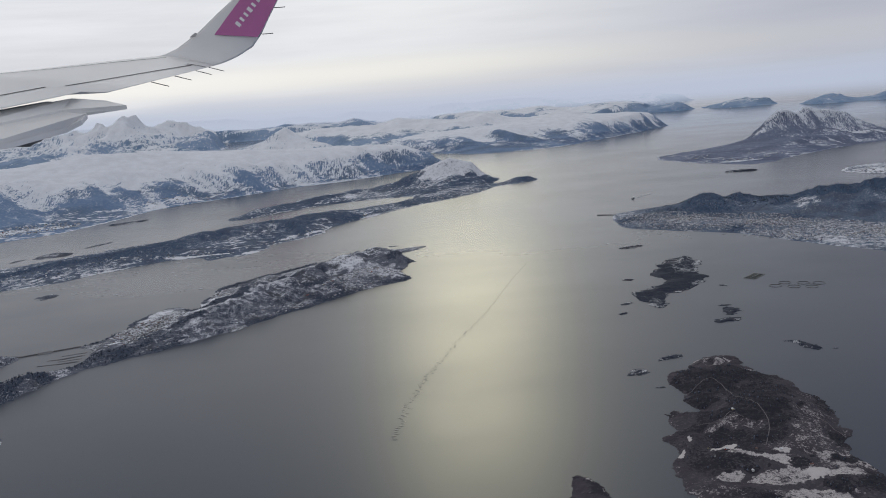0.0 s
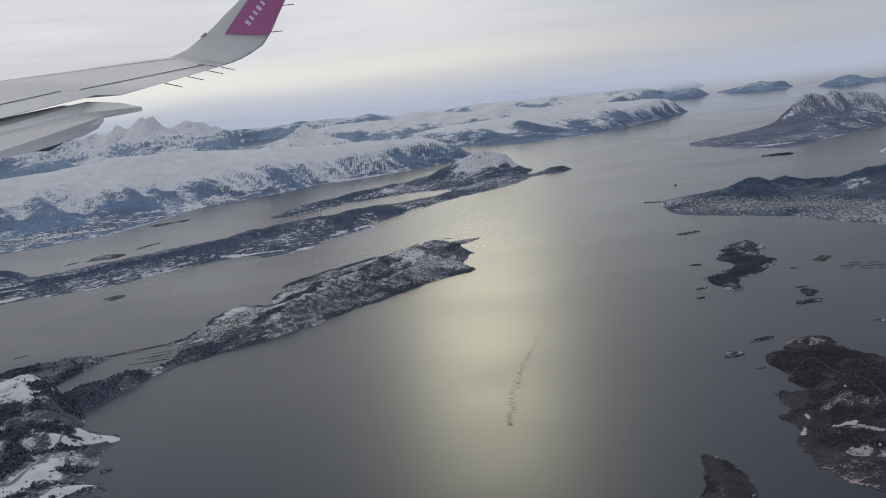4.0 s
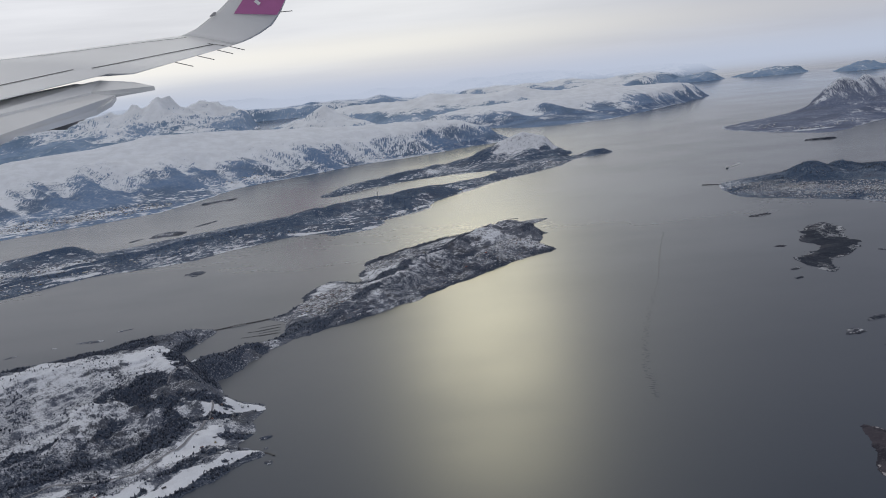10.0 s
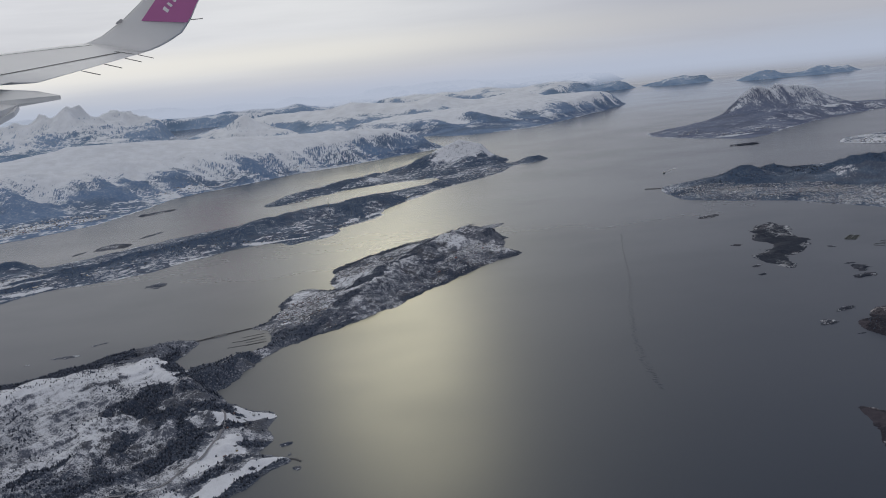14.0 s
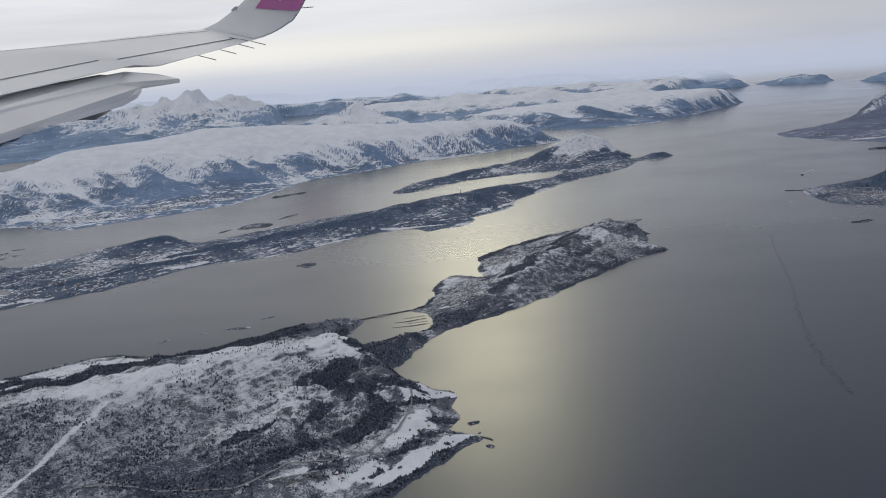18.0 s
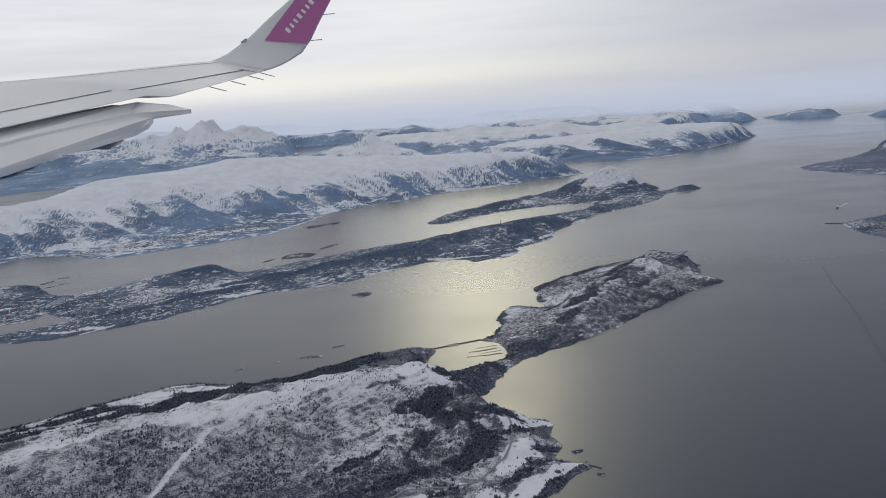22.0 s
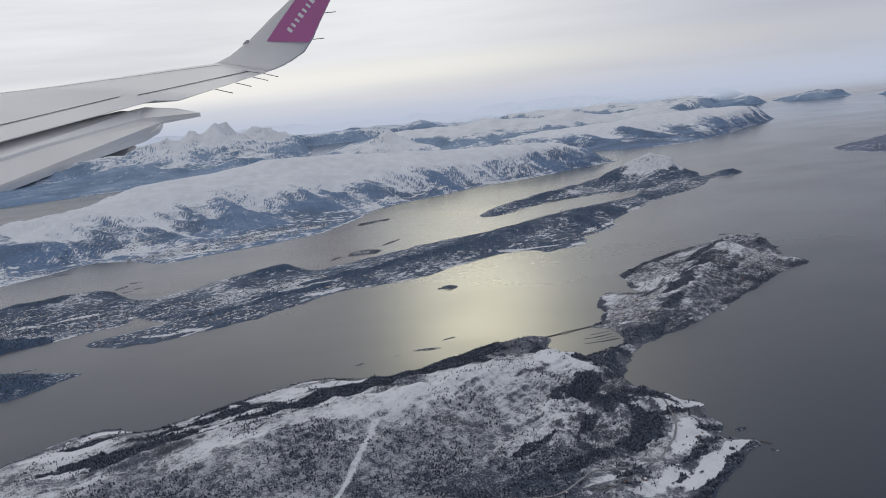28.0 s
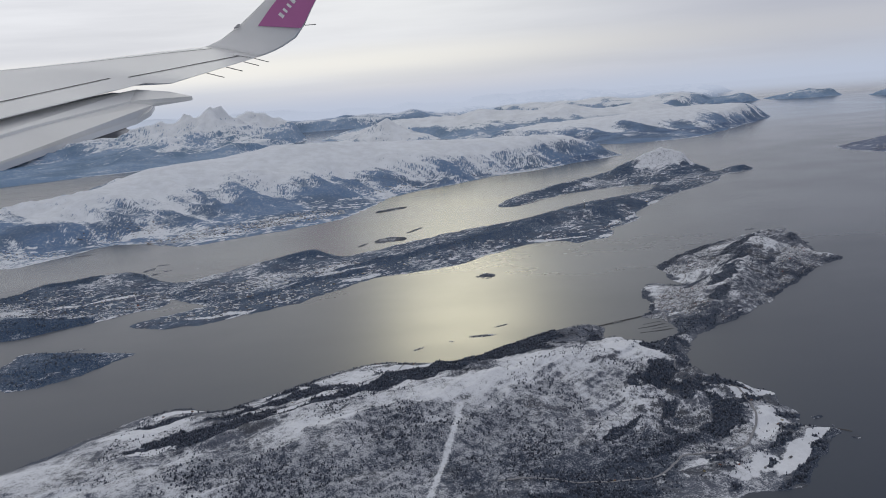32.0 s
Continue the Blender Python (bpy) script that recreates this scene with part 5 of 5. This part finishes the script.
# and a group of round floating pens
m_ring = plain("pale_plastic_pipe", (0.13, 0.135, 0.14), 0.6, 0.1, 1.0)
for x, y in [(129.2, 180.0), (132.0, 182.0), (132.4, 178.2), (135.4, 180.6), (135.6, 177.0), (138.2, 179.4)]:
    major, minor, a, b = 1.25, 0.06, 32, 6
    u, v = np.meshgrid(np.linspace(0, 2 * np.pi, a, endpoint=False), np.linspace(0, 2 * np.pi, b, endpoint=False), indexing="ij")
    co = np.stack([x + (major + minor * np.cos(v)) * np.cos(u), y + (major + minor * np.cos(v)) * np.sin(u), -0.07 + minor * np.sin(v)], -1).reshape(-1, 3)
    i = np.arange(a * b).reshape(a, b)
    f = np.stack([i, np.roll(i, -1, 0), np.roll(np.roll(i, -1, 0), -1, 1), np.roll(i, -1, 1)], -1).reshape(-1, 4)
    tagged(new("fish_farm_ring", raw_mesh("fish_farm_ring", co, f, [m_ring])), "floating grey fish farm ring on calm water", "fish farm", group="fish farm rings")

# ship and its wake
m_hull, m_white = plain("dark_ship_hull", (0.06, 0.07, 0.10), 0.5, 0.1, 1.0), plain("white_ship_paint", (0.75, 0.75, 0.74), 0.5, 0.05, 1.0)
m_foam = plain("white_foam", (0.60, 0.62, 0.63), 0.9, 0.15, 0.8)
ship = new("ship")
ship.matrix_world = pose(136.6, 331.2, -0.25, 0, 0, 229)
half = [(-1.1, 0.22), (-0.6, 0.26), (0.3, 0.26), (0.8, 0.17), (1.15, 0.0)]
ring = half + [(u, -v) for u, v in half[::-1][1:]]
low, high = [(u, v * 0.8, -0.1) for u, v in ring], [(u, v, 0.28 + 0.06 * max(0, u)) for u, v in ring]
k = len(ring)
part("hull", raw_mesh("hull", low + high, [(i, (i + 1) % k, k + (i + 1) % k, k + i) for i in range(k)], [m_hull]), ship)
part("deck_house", raw_mesh("deck_house", *slab((-0.9, -0.18, 0.26), (-0.3, 0.18, 0.62)), [m_white]), ship)
part("bridge_house", raw_mesh("bridge_house", *slab((-0.75, -0.15, 0.62), (-0.45, 0.15, 0.80)), [m_white]), ship)
part("deck", raw_mesh("deck", *slab((-1.05, -0.2, 0.22), (0.7, 0.2, 0.29)), [m_white]), ship)
tagged(ship, "small white coastal ship under way in the fjord", "ship")
line = np.array([(136.6 + math.cos(radians(49)) * s, 331.2 + math.sin(radians(49)) * s) for s in np.linspace(1.0, 14, 14)])
side = np.array([-math.sin(radians(49)), math.cos(radians(49))])
w = np.linspace(0.22, 0.5, 14)[:, None]
co = np.stack([np.concatenate([line + side * w * k, np.full((14, 1), -0.20)], 1) for k in (-1, 0, 1)], 1)
i = np.arange(42).reshape(14, 3)
tagged(new("ship_wake", raw_mesh("ship_wake", co.reshape(-1, 3), np.stack([i[:-1, :-1], i[1:, :-1], i[1:, 1:], i[:-1, 1:]], -1).reshape(-1, 4), [m_foam])), "white foam wake trailing on the fjord water", "wake", kind="stuff")

# old wake: a long chain of smooth wavelets across the fjord
chain = glide([(82, 225), (75, 203), (67.5, 177), (61.5, 160), (56, 143), (53, 131), (51.3, 122), (50.5, 115)], 0.62)
d = np.gradient(chain, axis=0)
d /= np.hypot(d[:, 0], d[:, 1])[:, None]
rng = np.random.RandomState(9)
co, faces = [], []
for j, (p, q) in enumerate(zip(chain, d)):
    wide = (0.2 if p[1] > 160 else 0.26 + 0.3 * (160 - p[1]) / 50) * rng.uniform(0.7, 1.2)
    off = rng.uniform(-0.2, 0.2) * (1 if p[1] > 175 else 2.4) 
    axis = np.array([q[0] * 0.35 - q[1], q[1] * 0.35 + q[0]])
    axis /= np.hypot(*axis)
    c = p + np.array([-q[1], q[0]]) * off + q * rng.uniform(-0.1, 0.1)
    b = len(co)
    for s in np.linspace(-1, 1, 5):
        m = c + axis * wide * s
        taper = 1 - s * s
        for g, z in ((-0.13, 0.0), (0.0, 0.05), (0.13, 0.0)):
            n2 = m + q * g * (0.3 + taper)
            co.append((n2[0], n2[1], z * 0.85 * taper + 0.003 - sag(*n2)))
    for a in range(4):
        for e in range(2):
            v = b + a * 3 + e
            faces.append((v, v + 1, v + 4, v + 3))
tagged(new("wave_train", raw_mesh("wave_train", co, faces, [m_sea])), "line of small waves left on calm water by a ship", "waves", kind="stuff")

# mast on the long island's ridge
mast = new("radio_mast")
mz = float(long_island.height(np.array([0.0]), np.array([316.0]))[0][0])
mast.matrix_world = pose(0, 316, mz - sag(0, 316))
part("tower", raw_mesh("tower", *slab((-0.12, -0.12, -0.2), (0.12, 0.12, 2.4)), [m_walls[4]]), mast)
part("antenna", raw_mesh("antenna", *slab((-0.05, -0.05, 2.4), (0.05, 0.05, 3.4)), [m_white]), mast)
tagged(mast, "thin radio mast on a wooded ridge", "mast")


# ---- the aircraft wing, enlarged and set far off to fit the camera's view ----
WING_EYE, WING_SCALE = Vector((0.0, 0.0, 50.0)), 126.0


def loft(name, sections, mat, closed=True, caps=True):
    """A skin through sections of equally many points."""
    s = np.array(sections, float)
    k, m = s.shape[:2]
    faces = []
    for i in range(k - 1):
        for j in range(m if closed else m - 1):
            a, b = i * m + j, i * m + (j + 1) % m
            faces.append((a, b, b + m, a + m))
    if caps and closed:
        faces += [tuple(range(m))[::-1], tuple((k - 1) * m + j for j in range(m))]
    me = bpy.data.meshes.new(name)
    me.from_pydata(s.reshape(-1, 3).tolist(), [], faces)
    me.polygons.foreach_set("use_smooth", [len(f) == 4 for f in faces])
    me.materials.append(mat)
    return me


def te(L):
    return 3.02 + (15 - L) * 0.157


def le(L):
    return 4.0 + (15 - L) * 0.55


def rise(L):
    return 0.77 - (15 - L) * 0.119


def twist(L):
    return 0.12 + 0.10 * max(0.0, (L - 11.3) / 3.7) ** 2


def foil(L, front, rear, thick=0.11, n=14):
    """A wing section at lateral place L between the two chord places, as (-forward, L, z)."""
    c = front - rear
    xs = 0.5 * (1 - np.cos(np.linspace(0, np.pi, n)))
    yt = 5 * thick * (0.2969 * np.sqrt(xs) - 0.126 * xs - 0.3516 * xs ** 2 + 0.2843 * xs ** 3 - 0.1015 * xs ** 4)
    up = [(front - q * c, y * c * 0.9) for q, y in zip(xs, yt)]
    lo = [(front - q * c, -y * c * 0.9) for q, y in zip(xs, yt)][1:-1][::-1]
    return [(-f, L, rise(L) + z + twist(L) * (f - te(L))) for f, z in up + lo]


def prism(name, top, thick, mat, out=(0, 0, -1)):
    """A plate under a corner line given as (forward, lateral, z)."""
    k = len(top)
    co = [(-f, L, z) for f, L, z in top] + [(-f + out[0] * thick, L + out[1] * thick, z + out[2] * thick) for f, L, z in top]
    faces = [tuple(range(k)), tuple(range(2 * k - 1, k - 1, -1))] + [(i, k + i, k + (i + 1) % k, (i + 1) % k) for i in range(k)]
    me = bpy.data.meshes.new(name)
    me.from_pydata(co, [], faces)
    me.materials.append(mat)
    return me


def strip(name, a, b, width, mat, thick=0.012):
    """A narrow bar from a to b, (forward, lateral, z) each, lying flat."""
    a, b = Vector(a), Vector(b)
    d = (b - a).normalized()
    s = Vector((-d.y, d.x, 0)).normalized() * width / 2
    return prism(name, [a - s, b - s, b + s, a + s], thick, mat)


m_wing = plain("pale_wing_paint", (0.80, 0.80, 0.79), 0.34, 0.04, 0.6)
m_wing_grey = plain("grey_wing_panel", (0.72, 0.72, 0.72), 0.38, 0.06, 0.8)
m_seam = plain("dark_panel_gap", (0.06, 0.06, 0.065), 0.7, 0.1, 2.0)
# fairing grey is darkened to hold the shade under the wing
m_pod = plain("shaded_fairing_grey", (0.36, 0.355, 0.365), 0.42, 0.06, 0.8)
m_pink = plain("magenta_winglet_paint", (0.43, 0.13, 0.33), 0.35, 0.05, 1.0)
m_letter = plain("white_marking_paint", (0.8, 0.78, 0.79), 0.4, 0.03, 1.0)

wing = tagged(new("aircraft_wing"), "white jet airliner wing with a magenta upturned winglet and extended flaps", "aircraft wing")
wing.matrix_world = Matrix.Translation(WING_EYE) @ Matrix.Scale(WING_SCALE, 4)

def fixed_te(L):
    return 3.93 + (11.2 - L) * 0.212


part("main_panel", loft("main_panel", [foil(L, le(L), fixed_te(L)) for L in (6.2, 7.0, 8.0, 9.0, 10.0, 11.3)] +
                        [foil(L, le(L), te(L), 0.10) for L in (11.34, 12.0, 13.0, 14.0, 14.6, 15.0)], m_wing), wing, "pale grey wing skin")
# winglet: front and rear edge stations, (forward, z) each, and lateral place
stations = [((4.0, 0.985), (3.02, 0.77), 14.98), ((3.86, 1.035), (2.92, 0.80), 15.09), ((3.70, 1.11), (2.78, 0.855), 15.19), ((3.55, 1.22), (2.63, 0.93), 15.28), ((3.34, 1.37), (2.41, 1.06), 15.36), ((3.15, 1.53), (2.24, 1.27), 15.40),
            ((2.95, 1.70), (2.10, 1.52), 15.44), ((2.42, 2.11), (1.76, 2.07), 15.52), ((2.0, 2.45), (1.56, 2.42), 15.58), ((1.72, 2.66), (1.44, 2.64), 15.62)]
rings_ = []
for (f0, z0), (f1, z1), L in stations:
    ring = []
    for q in np.linspace(0, 2 * np.pi, 15)[:-1]:
        k = 0.5 + 0.5 * math.cos(q)
        f, z = f1 + (f0 - f1) * k, z1 + (z0 - z1) * k
        t = 0.035 * (f0 - f1) * math.sin(q)
        up = min(1.0, max(0.0, (z1 - 0.8) / 0.4))
        ring.append((-f, L - t * up, z + t * (1 - up)))
    rings_.append(ring)
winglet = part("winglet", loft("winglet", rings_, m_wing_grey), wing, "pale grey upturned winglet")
face = [(3.05, 1.31), (2.30, 1.215), (2.22, 1.32), (2.09, 1.54), (1.76, 2.07), (1.56, 2.41), (1.86, 2.50), (2.35, 2.11), (2.84, 1.56)]
part("colour_panel", prism("colour_panel", [(f, 15.36 + 0.16 * (z - 1.2) / 0.9 - 0.05, z) for f, z in face], 0.01, m_pink, (0, 1, 0)), winglet, "magenta painted panel")
for i in range(10):
    k = i / 9
    f, z = 2.62 - 0.66 * k, 1.46 + 0.70 * k
    L = 15.36 + 0.16 * (z - 1.2) / 0.9 - 0.062
    w, h = (0.022, 0.045) if i % 3 else (0.03, 0.05)
    a, b = Vector((-0.66, 0, 0.70)).normalized() * w, Vector((-0.70, 0, -0.66)).normalized() * h
    c = Vector((f, L, z))
    part("marking_bar", prism("marking_bar", [c - a - b, c + a - b, c + a + b, c - a + b], 0.008, m_letter, (0, 1, 0)), winglet, "white paint bar")
part("navigation_light", prism("navigation_light", [(3.46, 15.27, 1.305), (3.37, 15.28, 1.32), (3.345, 15.30, 1.36), (3.385, 15.30, 1.365)], 0.02, m_pod), winglet, "dark lamp window")


def skin(f, L, lift=0.006):
    """A place on the upper skin."""
    front, rear = le(L), (te(L) if L > 11.32 else fixed_te(L))
    c = front - rear
    q = min(max((front - f) / c, 0.0), 1.0)
    y = 5 * (0.10 if L > 11.32 else 0.11) * (0.2969 * math.sqrt(q) - 0.126 * q - 0.3516 * q ** 2 + 0.2843 * q ** 3 - 0.1015 * q ** 4)
    return (f, L, rise(L) + y * c * 0.9 + twist(L) * (f - te(L)) + lift)


def seam(f0, L0, f1, L1, width=0.03, name="panel_gap"):
    m = 8
    pts = [(f0 + (f1 - f0) * i / m, L0 + (L1 - L0) * i / m) for i in range(m + 1)]
    co, faces = [], []
    n = Vector((-(L1 - L0), f1 - f0)).normalized() * width / 2
    for f, L in pts:
        for s in (-1, 1):
            u = skin(f + n.x * s, L + n.y * s)
            co.append((-u[0], u[1], u[2]))
    faces = [(2 * i, 2 * i + 1, 2 * i + 3, 2 * i + 2) for i in range(m)]
    me = bpy.data.meshes.new(name)
    me.from_pydata(co, [], faces)
    me.materials.append(m_seam)
    part(name, me, wing, "dark gap between wing panels")


seam(4.15, 11.36, 3.30, 14.55, 0.024)
seam(te(14.55) + 0.30, 14.55, te(14.55) + 0.01, 14.62, 0.03)
seam(5.4, 6.4, 4.35, 11.25, 0.02)
seam(le(6.4) - 0.75, 6.4, le(14.8) - 0.32, 14.8, 0.02)
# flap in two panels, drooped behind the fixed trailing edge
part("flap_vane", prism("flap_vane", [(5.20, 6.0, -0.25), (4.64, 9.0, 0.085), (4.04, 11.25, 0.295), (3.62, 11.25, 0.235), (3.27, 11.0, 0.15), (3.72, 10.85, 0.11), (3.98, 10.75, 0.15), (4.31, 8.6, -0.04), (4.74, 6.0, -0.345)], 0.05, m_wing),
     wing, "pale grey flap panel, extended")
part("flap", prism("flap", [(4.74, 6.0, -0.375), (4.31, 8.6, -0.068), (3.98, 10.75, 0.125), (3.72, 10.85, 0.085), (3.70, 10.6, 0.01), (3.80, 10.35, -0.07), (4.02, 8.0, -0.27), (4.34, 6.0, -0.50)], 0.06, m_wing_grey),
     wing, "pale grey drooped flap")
# plate added inside the slot to stand in for the shade there
part("flap_slot_filler", prism("flap_slot_filler", [(5.6, 6.0, -0.30), (4.95, 9.0, 0.07), (4.35, 11.2, 0.28), (3.97, 11.2, 0.235), (4.52, 9.0, 0.0), (5.05, 6.0, -0.35)], 0.02, m_pod), wing, "grey plate in the slot ahead of the flap, standing in for its shade")
# flap track fairing: a deep canoe with a blunt tail
canoe = []
for f, zt, zb, w in [(5.5, -0.33, -0.37, 0.05), (5.0, -0.22, -0.38, 0.16), (4.57, -0.15, -0.44, 0.22), (4.27, -0.10, -0.50, 0.23), (3.95, -0.10, -0.58, 0.22), (3.8, -0.2, -0.59, 0.20), (3.53, -0.40, -0.62, 0.14),
                     (3.34, -0.52, -0.63, 0.085), (3.32, -0.54, -0.62, 0.07)]:
    ring = []
    for q in np.linspace(0, 2 * np.pi, 17)[:-1]:
        cx, cz = math.cos(q), math.sin(q)
        cx, cz = math.copysign(abs(cx) ** 0.6, cx), math.copysign(abs(cz) ** 0.6, cz)
        ring.append((-f, 10.0 + w * cx, (zt + zb) / 2 + (zt - zb) / 2 * cz))
    canoe.append(ring)
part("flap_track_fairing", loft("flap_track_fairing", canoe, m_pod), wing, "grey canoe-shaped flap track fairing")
small = []
for f, zt, zb, w in [(5.6, -0.30, -0.36, 0.05), (5.2, -0.24, -0.38, 0.12), (4.8, -0.24, -0.40, 0.12), (4.35, -0.38, -0.43, 0.03)]:
    small.append([(-f, 9.6 + w * math.cos(q), (zt + zb) / 2 + (zt - zb) / 2 * math.sin(q)) for q in np.linspace(0, 2 * np.pi, 13)[:-1]])
part("front_fairing", loft("front_fairing", small, m_pod), wing, "grey fixed front fairing")
for f, L in [(te(12.6), 12.6), (te(13.4), 13.4), (te(14.2), 14.2), (te(14.75), 14.75)]:
    part("static_wick", strip("static_wick", (f + 0.02, L, rise(L)), (f - 0.22, L + 0.04, rise(L) - 0.08), 0.011, m_seam), wing, "thin dark static discharger")
part("static_wick", strip("static_wick", (3.36, 10.0, -0.56), (3.1, 10.0, -0.66), 0.014, m_seam), wing, "thin dark static discharger")
for f, z in ((2.24, 1.27), (1.98, 1.70)):
    part("static_wick", strip("static_wick", (f, 15.4, z), (f - 0.2, 15.4, z + 0.0), 0.014, m_seam), winglet, "thin dark static discharger")
